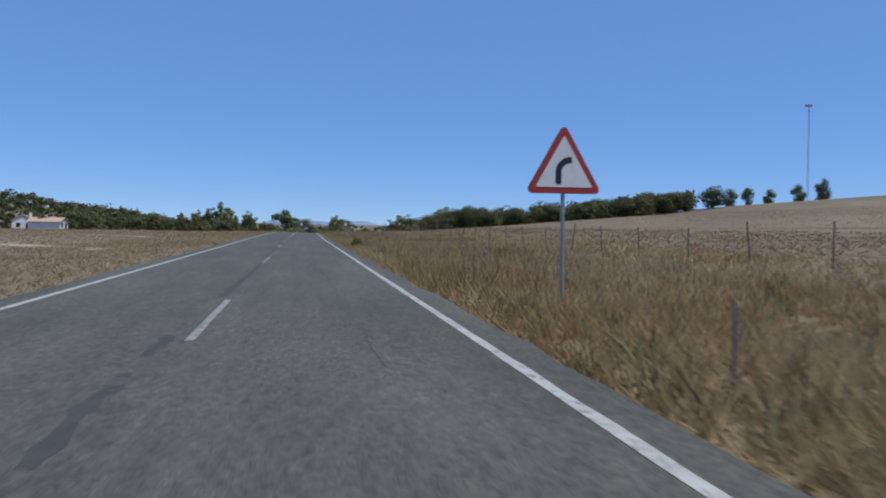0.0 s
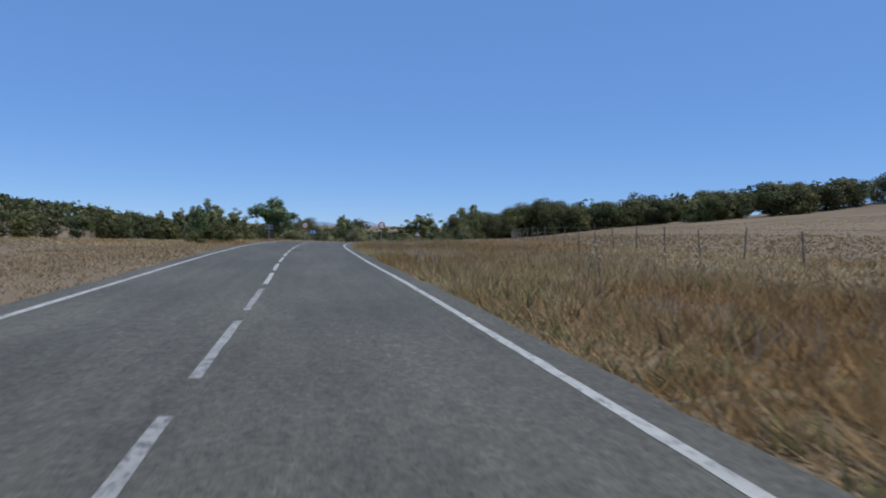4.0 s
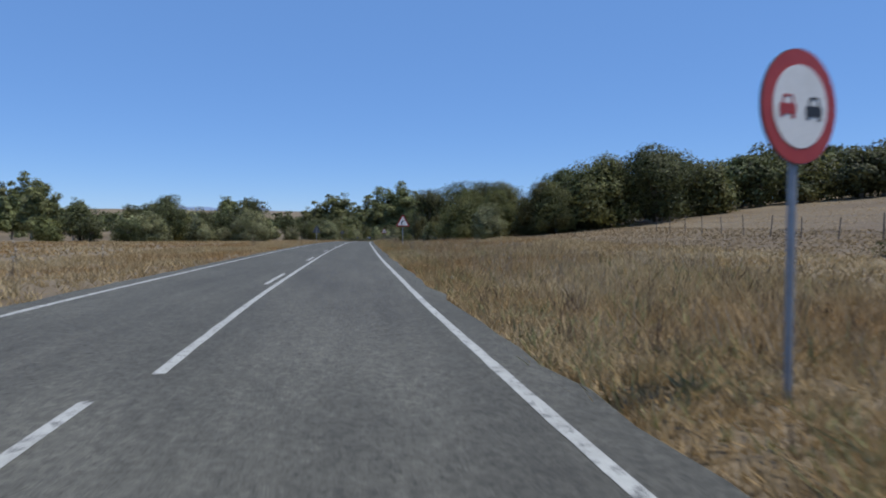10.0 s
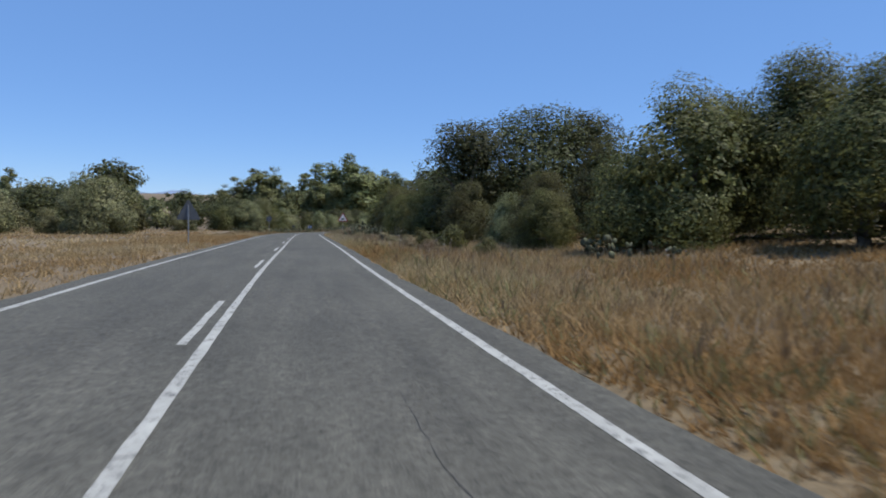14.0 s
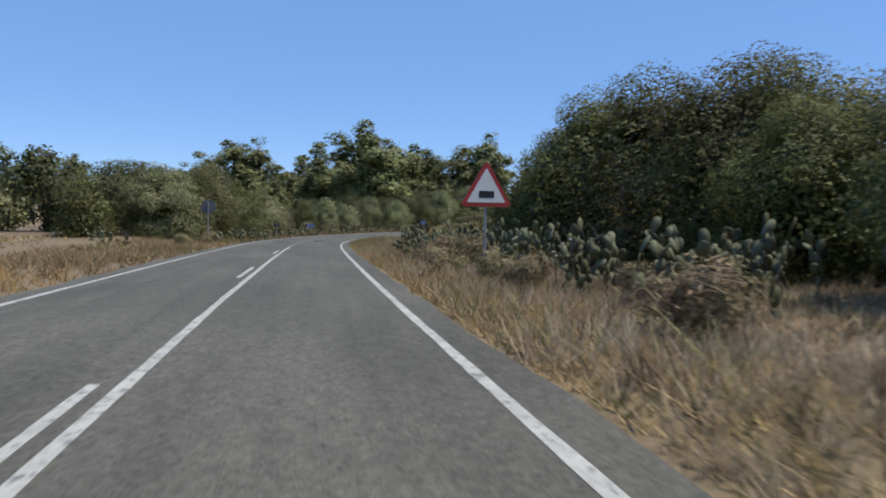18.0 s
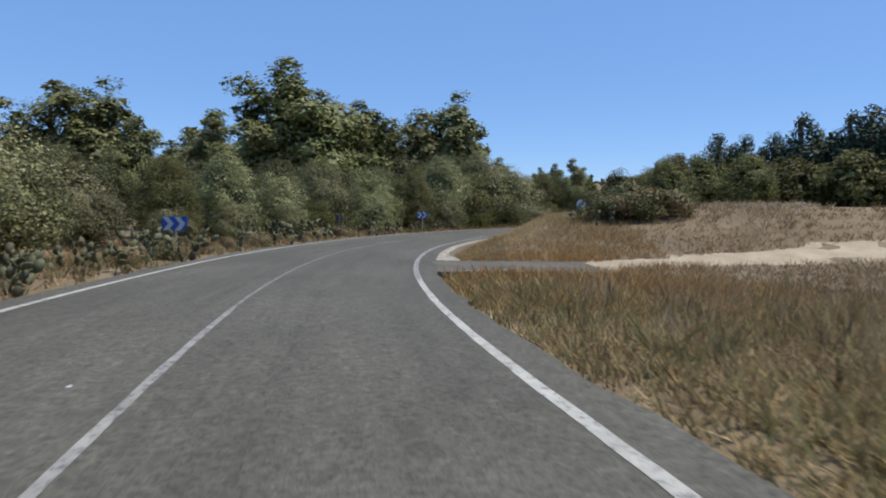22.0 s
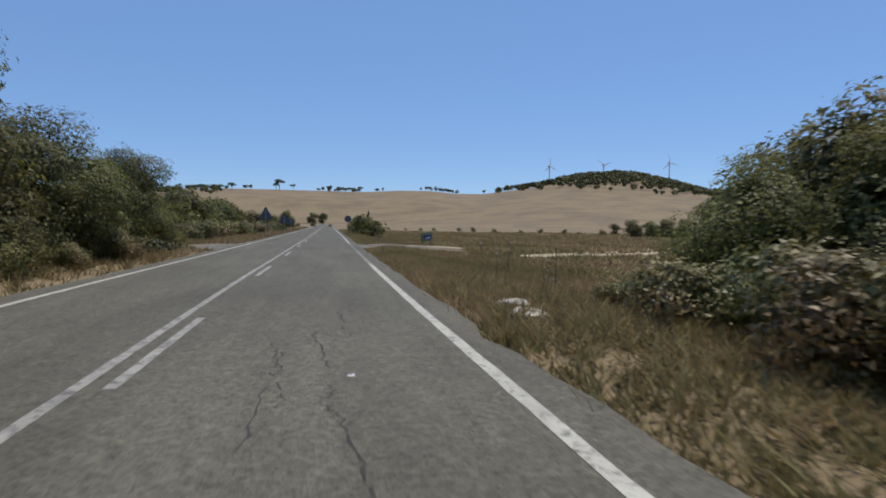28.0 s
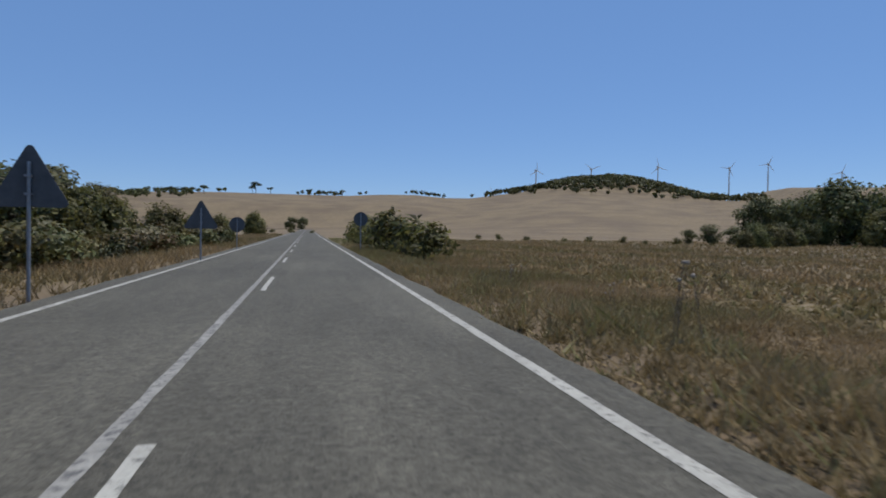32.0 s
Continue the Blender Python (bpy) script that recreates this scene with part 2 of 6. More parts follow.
EUCA = material("eucalyptus_leaves", (0.140, 0.140, 0.052), (0.247, 0.242, 0.100), 0.6, 0.55, c3=(0.152, 0.147, 0.049), big=0.2, island=0.6, thin=0.22, spec=0.3, each=0.2)
CONIFER = material("conifer_needles", (0.043, 0.062, 0.032), (0.077, 0.096, 0.048), 1.5, 0.6, island=0.35, thin=0.15, spec=0.3)
BRAMBLE = material("bramble_leaves", (0.092, 0.104, 0.033), (0.153, 0.153, 0.056), 1.0, 0.55, c3=(0.169, 0.111, 0.050), big=0.6, island=0.45, thin=0.22, spec=0.3, each=0.2)
CACTUS = material("cactus_pads", (0.061, 0.068, 0.034), (0.117, 0.120, 0.064), 2.5, 0.75, 0.2, 25, c3=(0.128, 0.101, 0.055), big=0.9, spread=0.12, each=0.35)
DRY_BUSH = material("dry_twigs", (0.205, 0.143, 0.087), (0.339, 0.256, 0.164), 1.5, 0.85, c3=(0.175, 0.164, 0.082), big=0.7, island=0.4, thin=0.25, spec=0.2, each=0.2)
BARK = material("bark", (0.11, 0.085, 0.06), (0.2, 0.165, 0.125), 3, 0.95, 1.0, 18)
BARK_PALE = material("pale_bark", (0.28, 0.24, 0.19), (0.42, 0.37, 0.3), 2, 0.9, 0.6, 12)
STEEL = material("galvanised_steel", (0.281, 0.289, 0.297), (0.357, 0.365, 0.374), 5, 0.5, 0.0, 30, metal=0.6, spread=0.06)
SIGN_BACK = material("sign_back", (0.085, 0.09, 0.095), (0.12, 0.125, 0.13), 3, 0.6, metal=0.2, spread=0.06)
RED = material("sign_red", (0.302, 0.027, 0.023), (0.360, 0.041, 0.032), 3, 0.45, spread=0.05)
WHITE = material("sign_white", (0.619, 0.611, 0.568), (0.688, 0.679, 0.645), 2.5, 0.45, spread=0.04)
BLACK = material("sign_black", (0.012, 0.013, 0.014), (0.025, 0.026, 0.027), 4, 0.5, spread=0.05)
GREY_PRINT = material("sign_grey", (0.3, 0.31, 0.32), (0.36, 0.37, 0.38), 4, 0.5, spread=0.05)
NAVY = material("board_navy", (0.025, 0.045, 0.12), (0.04, 0.065, 0.16), 3, 0.5, spread=0.05)
BLUE = material("sign_blue", (0.02, 0.1, 0.42), (0.03, 0.14, 0.52), 3, 0.45, spread=0.05)
BOARD_GREEN = material("board_green", (0.05, 0.2, 0.12), (0.08, 0.26, 0.16), 3, 0.5, spread=0.06)
BOARD_YELLOW = material("board_olive", (0.22, 0.23, 0.1), (0.3, 0.31, 0.15), 3, 0.6, spread=0.06)
WOOD = material("weathered_wood", (0.119, 0.093, 0.072), (0.204, 0.170, 0.140), 6, 0.9, 0.6, 30)
WIRE = material("rusty_wire", (0.2, 0.17, 0.15), (0.28, 0.25, 0.22), 8, 0.6, metal=0.5)
CONCRETE = material("concrete", (0.282, 0.250, 0.201), (0.373, 0.338, 0.278), 1.6, 0.9, 0.4, 22, c3=(0.260, 0.218, 0.169), big=0.7, spread=0.12)
PLASTER = material("white_plaster", (0.612, 0.603, 0.586), (0.680, 0.671, 0.654), 0.8, 0.9, 0.2, 12, spread=0.05)
ROOF_TILE = material("clay_tiles", (0.36, 0.25, 0.17), (0.5, 0.37, 0.26), 2, 0.9, 0.5, 10)
GLASS_DARK = material("window_glass", (0.02, 0.022, 0.025), (0.035, 0.037, 0.04), 2, 0.15)
PLASTIC_WHITE = material("white_litter", (0.392, 0.392, 0.392), (0.476, 0.476, 0.476), 9, 0.5)
# base colour already holds the blue haze of the distance
MOUNTAIN = material("haze_tinted_mountain", (0.17, 0.23, 0.34), (0.20, 0.26, 0.37), 0.004, 1.0, spread=0.05)
CLAY = material("pale_clay", (0.150, 0.134, 0.108), (0.215, 0.190, 0.152), 3.5, 0.95, 0.9, 8, c3=(0.156, 0.130, 0.093), big=0.5, spread=0.2)
ROCK = material("pale_rock", (0.320, 0.296, 0.248), (0.448, 0.424, 0.368), 2.5, 0.9, 0.8, 14)


# ---- mesh helpers ----
def mesh_ob(name, verts, faces, mat_, parent=None, label="", smooth=False):
    me = bpy.data.meshes.new(name)
    me.from_pydata([tuple(v) for v in verts], [], [tuple(q) for q in faces])
    me.materials.append(mat_)
    if smooth:
        me.shade_smooth()
    ob = new(name, me)
    if parent is not None:
        ob.parent = parent
    if label:
        tagged(ob, label=label)
    return ob


def quads_ob(name, verts, size, mat_, parent=None, label=""):
    """Many loose faces of `size` corners each from one array of corners."""
    verts = np.asarray(verts, dtype=np.float32).reshape(-1, 3)
    nv = len(verts)
    nf = nv // size
    me = bpy.data.meshes.new(name)
    me.vertices.add(nv)
    me.vertices.foreach_set("co", verts.ravel())
    me.loops.add(nv)
    me.loops.foreach_set("vertex_index", np.arange(nv, dtype=np.int32))
    me.polygons.add(nf)
    me.polygons.foreach_set("loop_start", np.arange(0, nv, size, dtype=np.int32))
    me.update(calc_edges=True)
    me.materials.append(mat_)
    ob = new(name, me)
    if parent is not None:
        ob.parent = parent
    if label:
        tagged(ob, label=label)
    return ob


def part(name, bm, mat_, parent=None, label="", smooth=False):
    me = bpy.data.meshes.new(name)
    bm.to_mesh(me)
    bm.free()
    me.materials.append(mat_)
    if smooth:
        me.shade_smooth()
    ob = new(name, me)
    if parent is not None:
        ob.parent = parent
    if label:
        tagged(ob, label=label)
    return ob


def thing(name, x, y, z, turn=0.0):
    ob = new(name)
    ob.matrix_basis = pose(x, y, z, 0, 0, turn)
    return ob


def add_box(bm, lo, hi, m=None, bevel=0.0):
    g = bmesh.ops.create_cube(bm, size=1.0)
    c = [(a + b) / 2 for a, b in zip(lo, hi)]
    s = [b - a for a, b in zip(lo, hi)]
    for v in g["verts"]:
        v.co = Vector((c[0] + v.co.x * s[0], c[1] + v.co.y * s[1], c[2] + v.co.z * s[2]))
    if bevel:
        es = {e for v in g["verts"] for e in v.link_edges}
        r = bmesh.ops.bevel(bm, geom=list(es), offset=bevel, segments=2, affect="EDGES")
        vs = {v for f in r["faces"] for v in f.verts} | {v for v in g["verts"] if v.is_valid}
    else:
        vs = set(g["verts"])
    if m is not None:
        for v in vs:
            v.co = m @ v.co
    return bm


def add_tube(bm, a, b, r1, r2, seg=10):
    a, b = Vector(a), Vector(b)
    q = (b - a).to_track_quat("Z", "Y").to_matrix()
    rings = []
    for p, r in ((a, r1), (b, r2)):
        rings.append([bm.verts.new(p + q @ Vector((r * math.cos(k * math.tau / seg), r * math.sin(k * math.tau / seg), 0))) for k in range(seg)])
    for k in range(seg):
        bm.faces.new((rings[0][k], rings[0][(k + 1) % seg], rings[1][(k + 1) % seg], rings[1][k]))
    bm.faces.new(rings[1])
    bm.faces.new(rings[0][::-1])


def add_prism(bm, outline, y0, y1):
    """A flat outline in x and z, given thickness along y."""
    f0 = [bm.verts.new((x, y0, z)) for x, z in outline]
    f1 = [bm.verts.new((x, y1, z)) for x, z in outline]
    bm.faces.new(f0)
    bm.faces.new(f1[::-1])
    n = len(outline)
    for k in range(n):
        bm.faces.new((f0[k], f1[k], f1[(k + 1) % n], f0[(k + 1) % n]))


def rounded(points, r, seg=5):
    """The outline with its corners rounded."""
    out, n = [], len(points)
    for i in range(n):
        p, a, b = Vector(points[i]), Vector(points[i - 1]), Vector(points[(i + 1) % n])
        u, w = (a - p).normalized(), (b - p).normalized()
        ang = math.acos(max(-1, min(1, u.dot(w)))) / 2
        c = p + (u + w).normalized() * (r / math.sin(ang))
        t = r / math.tan(ang)
        s, e = p + u * t - c, p + w * t - c
        a0 = math.atan2(s.y, s.x)
        da = (math.atan2(e.y, e.x) - a0 + math.pi) % math.tau - math.pi
        out += [(c.x + r * math.cos(a0 + da * k / seg), c.y + r * math.sin(a0 + da * k / seg)) for k in range(seg + 1)]
    return out


def circle(r, n=32, cx=0.0, cz=0.0):
    return [(cx + r * math.cos(k * math.tau / n), cz + r * math.sin(k * math.tau / n)) for k in range(n)]


# ---- the road's line: centre points about 10 m apart ----
# first stretch, the long straight, the bend and the plain
CENTRE = [(11.2, -57.0, -1.4), (5.0, -28.5, -0.7), (-1.1, -0.2, 0.0), (-5.3, 19.3, 0.47), (-9.5, 38.85, 0.94), (-13.7, 58.4, 1.42), (-17.7, 78.0, 1.9),
          (-19.8, 87.8, 2.12), (-21.8, 97.65, 2.33), (-23.65, 107.5, 2.5), (-25.25, 117.4, 2.62), (-26.5, 127.4, 2.7), (-27.4, 137.4, 2.75), (-27.85, 147.4, 2.78)]
CENTRE += [(-27.85, 157.45, 2.77), (-27.6, 167.5, 2.73), (-26.95, 187.5, 2.6), (-26.15, 207.5, 2.41), (-25.35, 227.5, 2.19), (-24.3, 247.5, 1.92),
          (-23.3, 267.45, 1.61), (-22.2, 287.4, 1.26), (-21.55, 297.4, 1.06), (-20.85, 307.4, 0.85), (-20.05, 317.4, 0.62), (-18.95, 327.35, 0.4), (-17.2, 337.35, 0.19),
          (-14.7, 347.2, 0.0)]
CENTRE += [(-11.2, 356.7, -0.14), (-6.5, 365.8, -0.26), (-0.7, 374.2, -0.34), (6.2, 381.75, -0.38), (14.0, 388.2, -0.39), (22.4, 393.9, -0.36),
          (31.0, 399.2, -0.31), (39.6, 404.4, -0.23), (48.2, 409.5, -0.15), (65.4, 419.7, 0.04), (82.6, 429.9, 0.23), (130.0, 458.2, 0.75), (200.0, 500.0, 1.6),
          (300.0, 559.5, 2.9), (400.0, 619.0, 4.4), (418.0, 632.0, 4.7), (425.0, 650.0, 5.0), (415.0, 680.0, 5.4), (380.0, 730.0, 6.0)]


def spline(points, step=1.0):
    p = np.array([points[0], *points, points[-1]], dtype=float)
    p[0], p[-1] = 2 * p[1] - p[2], 2 * p[-2] - p[-3]
    out = []
    for i in range(1, len(p) - 2):
        a, b, c, d = p[i - 1:i + 3]
        n = max(2, int(np.linalg.norm((c - b)[:2]) / step))
        for k in range(n):
            t = k / n
            out.append(0.5 * (2 * b + (c - a) * t + (2 * a - 5 * b + 4 * c - d) * t * t + (3 * b - a - 3 * c + d) * t ** 3))
    out.append(p[-2])
    return np.array(out)


RD = spline(CENTRE)
seg_len = np.hypot(*np.diff(RD[:, :2], axis=0).T)
RS = np.concatenate([[0], np.cumsum(seg_len)])
RS -= RS[np.argmin(np.hypot(RD[:, 0] + 1.1, RD[:, 1] + 0.2))]      # station 0 beside the first camera
TAN = np.gradient(RD[:, :2], axis=0)
TAN /= np.linalg.norm(TAN, axis=1)[:, None]
KEEP = np.arange(0, len(RD), 2)
RDK, RSK, TANK = RD[KEEP], RS[KEEP], TAN[KEEP]


# degrees by which the road leans to its right, by station: most in the first curve
BANK_S = [0, 67, 98, 112, 118, 125, 132, 139, 146, 153, 160, 167, 175, 181, 283, 314, 327, 346, 393, 410, 464]
BANK = [0, 0, 0.25, 0.65, 1.05, 1.55, 1.8, 1.7, 1.4, 1.0, 0.6, 0.3, 0.12, 0, 0, 0.1, 0.35, 0.2, 0.15, 0, 0]


def bank_z(s, d):
    """How far the lean of the road lifts or lowers a place; it dies out on the verge."""
    ad = np.abs(d)
    return -np.tan(np.radians(np.interp(s, BANK_S, BANK))) * np.clip(d, -4.4, 4.4) * (1 - np.clip((ad - 5.0) / 7.0, 0, 1))


def road_at(s, d):
    """World place at station s and d metres right of the centre, on the road's top."""
    x, y, z = (np.interp(s, RS, RD[:, k]) for k in range(3))
    tx, ty = np.interp(s, RS, TAN[:, 0]), np.interp(s, RS, TAN[:, 1])
    return np.stack([x + d * ty, y - d * tx, z + bank_z(s, d)], axis=-1)


def heading(s):
    return math.degrees(math.atan2(-float(np.interp(s, RS, TAN[:, 0])), float(np.interp(s, RS, TAN[:, 1]))))


def project(x, y):
    """Station and offset (right +) of places near the road."""
    x, y = np.atleast_1d(np.asarray(x, float)), np.atleast_1d(np.asarray(y, float))
    s, d = np.empty(len(x)), np.empty(len(x))
    for i in range(0, len(x), 4000):
        dx, dy = x[i:i + 4000, None] - RDK[None, :, 0], y[i:i + 4000, None] - RDK[None, :, 1]
        j = np.argmin(dx * dx + dy * dy, axis=1)
        k = np.arange(len(j))
        along = dx[k, j] * TANK[j, 0] + dy[k, j] * TANK[j, 1]
        s[i:i + 4000] = RSK[j] + along
        across = dx[k, j] * TANK[j, 1] - dy[k, j] * TANK[j, 0]
        d[i:i + 4000] = np.where(np.abs(along) < 3, across, np.sign(across + 1e-9) * np.hypot(dx[k, j], dy[k, j]))
    return s, d


def step01(v, a, b):
    t = np.clip((v - a) / (b - a), 0, 1)
    return t * t * (3 - 2 * t)


HX, HY = 60.0, 415.0     # the plain from which the hills rise
HILL_AZ = [-180, -120, -104, -92, -86, -81, -76, -72, -67, -62, -53, -40, -20, 0, 25, 60, 100, 180]
HILL_H = [30, 40, 50, 56, 68, 74, 66, 57, 65, 59, 60, 50, 34, 30, 30, 20, 14, 30]


def ground_z(x, y):
    x, y = np.atleast_1d(np.asarray(x, float)), np.atleast_1d(np.asarray(y, float))
    s, d = project(x, y)
    z = np.interp(s, RS, RD[:, 2]) + bank_z(s, d)
    ad = np.abs(d)
    z = z - 0.16 * (1 - step01(ad, 3.3, 4.6)) - 0.05 - 0.12 * step01(ad, 4.6, 8)
    # field that climbs on the right of the first stretch
    right = np.clip(d, 0, 195)
    climb = np.interp(right, [7, 12, 16, 20, 28, 42, 60, 85, 120, 195], [0, 0.35, 0.75, 1.1, 2.0, 3.9, 6.2, 8.7, 12.6, 18.5]) * np.interp(s, [20, 80, 130, 180, 230], [0.7, 0.66, 0.6, 0.66, 1.0])
    z = z + climb * (d > 0) * step01(s, -400, -60) * (1 - step01(s, 235, 330) * (1 - step01(d, 45, 95))) * (1 - step01(s, 330, 372) * step01(y, 285, 340))
    # bank beside the sharp bend
    z = z + (d > 0) * (1.6 * step01(d, 4.5, 9.2) + 0.7 * step01(d, 8, 20)) * step01(s, 358, 374) * (1 - step01(s, 398, 412)) * (1 - step01(d, 25, 60))
    z = z - (d > 0) * 0.3 * (1 - step01(d, 4.4, 5.2)) * step01(s, 355, 357) * (1 - step01(s, 402, 404))
    # low rise under the trees on the left of the bend
    z = z + (d < 0) * 0.5 * step01(-d, 6, 12) * step01(s, 300, 330) * (1 - step01(s, 420, 450))
    # the plain on the right lies a little below the road
    entry = np.exp(-((s - 456.8) / 4.5) ** 2) * (1 - step01(d, 8.5, 15))
    z = z - (d > 0) * 0.5 * step01(d, 4.8, 8.5) * step01(s, 418, 440) * (1 - entry) + (d > 0) * 0.13 * entry * step01(d, 4.3, 5.2)
    r = np.hypot(x - HX, y - HY)
    az = np.degrees(np.arctan2(-(x - HX), y - HY))
    z = z + np.interp(az, HILL_AZ, HILL_H) * step01(r, 190, 1150) * step01(ad, 8, 170) * (step01(y, 430, 700) + (1 - step01(y, 430, 700)) * step01(x, 150, 320)
            + (1 - step01(x, -700, -250)) * (1 - step01(y, 430, 700)))
    # wooded hill below the turbines, wooded rise far on the left
    z = z + 20 * np.exp(-(((x - 1075) / 150) ** 2 + ((y - 495) / 95) ** 2))
    z = z + 34 * np.exp(-(((x + 400) / 190) ** 2 + ((y - 420) / 150) ** 2)) * step01(ad, 60, 220)
    z = z + 0.5 * np.sin(x * 0.021 + 1.3) * np.sin(y * 0.017) * step01(ad, 25, 80)
    return z


def gz(x, y):
    return float(ground_z(x, y)[0])


def lines_to(lo, hi, fine, far, grow):
    mid = list(np.arange(lo, hi + 0.01, fine))
    a, st = [], fine
    v = hi
    while v < far:
        st *= grow
        v += st
        a.append(v)
    b, st, v = [], fine, lo
    while v > -far:
        st *= grow
        v -= st
        b.append(v)
    return np.array(b[::-1] + mid + a)


gx, gy = lines_to(-46, 104, 1.15, 4200, 1.15), lines_to(-12, 446, 1.2, 4200, 1.15)
GXX, GYY = np.meshgrid(gx, gy)
GZZ = ground_z(GXX.ravel(), GYY.ravel())
nx, ny = len(gx), len(gy)
idx = np.arange(nx * ny).reshape(ny, nx)
gf = np.stack([idx[:-1, :-1], idx[:-1, 1:], idx[1:, 1:], idx[1:, :-1]], axis=-1).reshape(-1, 4)
ground = mesh_ob("ground", np.stack([GXX.ravel(), GYY.ravel(), GZZ], axis=1).tolist(), gf.tolist(), SOIL, smooth=True)
tagged(ground, "dry brown summer fields and hills beside the road", "ground", kind="structure")


def strip(name, s0, s1, d0, d1, lift, mat_, parent=None, step=1.0, wob=0.0, thick=0.0, label="", seed=0):
    """A band along the road between the offsets d0 and d1 (numbers or arrays over RS)."""
    rng = np.random.default_rng(seed)
    n = max(2, int((s1 - s0) / step) + 1)
    s = np.linspace(s0, s1, n)
    e0, e1 = (np.interp(s, RS, q) if np.ndim(q) else q + 0 * s for q in (d0, d1))
    cols = max(2, int(abs(float(e1[0] - e0[0])) / 1.2) + 1) if thick else 2
    rows_, uvs = [], []
    ja, jb = rng.normal(0, wob, n), rng.normal(0, wob, n)
    for k in range(cols):
        d = e0 + (e1 - e0) * k / (cols - 1) + (ja if k == 0 else jb if k == cols - 1 else 0)
        p = road_at(s, d)
        p[:, 2] += lift
        rows_.append(p)
        uvs.append(np.stack([d, s], axis=1))
    if thick:
        for src, first in ((rows_[0], True), (rows_[-1], False)):
            q = src.copy()
            q[:, 2] -= thick
            rows_.insert(0 if first else len(rows_), q)
            uvs.insert(0 if first else len(uvs), uvs[0] if first else uvs[-1])
    v, uv = np.concatenate(rows_), np.concatenate(uvs)
    c = len(rows_)
    f = [(k * n + i, k * n + i + 1, (k + 1) * n + i + 1, (k + 1) * n + i) for k in range(c - 1) for i in range(n - 1)]
    ob = mesh_ob(name, v.tolist(), f, mat_, parent, label)
    layer = ob.data.uv_layers.new(name="road")
    layer.data.foreach_set("uv", uv[np.array(f).ravel()].astype(np.float32).ravel())
    return ob


# how far the painted edge lies from the centre
RIGHT = np.interp(RS, [0, 60, 110, 150, 180, 250, 300, 330, 345, 354, 361, 366, 370, 373, 378, 387, 397, 408, 430, 460], [3.14, 3.09, 3.06, 3.18, 3.0, 2.98, 2.94, 3.02, 3.02, 3.1, 3.19, 3.24, 3.26, 3.33, 3.36, 3.36, 3.38, 3.22, 3.2, 3.12])
road = strip("road", -55, RS[-1] - 2, RIGHT + 0.5 + np.interp(RS, [354, 370, 378, 397, 404], [0.06, 0.08, 0.21, 0.26, 0.1]) * ((RS > 354) & (RS < 403)), -3.58, 0.0, ASPHALT, wob=0.04, thick=0.18)
tagged(road, "grey worn two-lane asphalt country road", "road", kind="structure")


# ---- paint on the road ----
def paint(name, s0, s1, d, w, mat_=LINE, lift=0.004, wob=0.004, seed=1, label="white painted line on the asphalt"):
    ob = strip(name, s0, s1, d + w / 2, d - w / 2, lift, mat_, wob=wob, seed=seed, step=0.45)
    return tagged(ob, label, "road marking", kind="structure")


paint("edge_line_right", -50, 352, RIGHT, 0.125, label="white solid edge line along the verge")
paint("edge_line_right", 352, 408, RIGHT, 0.14, LINE_WORN, label="faded solid edge line round the bend")
paint("edge_line_right", 408, 438, RIGHT, 0.14, label="white solid edge line along the verge")
paint("edge_line_right", 438, 448, RIGHT, 0.14, LINE_GHOST, label="worn edge line before a field entrance")
paint("edge_line_right", 448, 460, RIGHT, 0.13, LINE_TRACE, label="hardly visible edge line across a field entrance")
paint("edge_line_right", 460, 900, RIGHT, 0.14, label="white solid edge line along the verge")
paint("edge_line_left", -50, 448, -3.05, 0.13, label="white solid edge line on the far side")
paint("edge_line_left", 448, 900, -3.05, 0.13, label="white solid edge line on the far side")
for k, (a, b) in enumerate(((-7.0, -3.0), (7.6, 11.6), (22.4, 26.4), (37.0, 41.0), (49.4, 53.0))):
    tagged(paint("lane_dash", a, b, -0.06, 0.1, LINE_WORN if k < 2 else LINE_GHOST, seed=k), group="worn lane dashes")
for k in range(21):
    tagged(paint("lane_dash", 63.6 + 4.457 * k, 66.95 + 4.457 * k, -0.04 - 0.01 * max(0, k - 9), 0.105, LINE if k > 3 else LINE_WORN, seed=k), group="close lane dashes")
paint("centre_line", 157, 321, 0.1, 0.115, label="white solid centre line")
for k, a in enumerate((166.6, 179.2, 192.3, 206.4, 221.0, 233.0, 245.0, 257.0, 269.6, 284.3, 298.8, 312.0)):
    tagged(paint("lane_dash", a, a + 3.9, -0.15, 0.105, seed=k), group="dashes beside the solid line")
paint("centre_line", 321, 347, -0.01, 0.085, LINE_WORN, label="thin white solid centre line")
paint("centre_line", 347, 398, -0.02, 0.065, LINE_GHOST, label="nearly gone centre line round the bend")
paint("centre_line", 398, 900, -0.2, 0.11, LINE_WORN, label="worn solid centre line")
for k, a in enumerate((409.5, 421.2, 432.6, 443.2, 453.4, 464.0, 478.0, 490.0, 501.6, 513.2, 524.8, 536.4, 548.0, 560.0, 572.0, 584.0, 596.0)):
    tagged(paint("lane_dash", a, a + 4.0, 0.06, 0.105, LINE_WORN if k < 5 else LINE, seed=k), group="dashes beside the worn line")


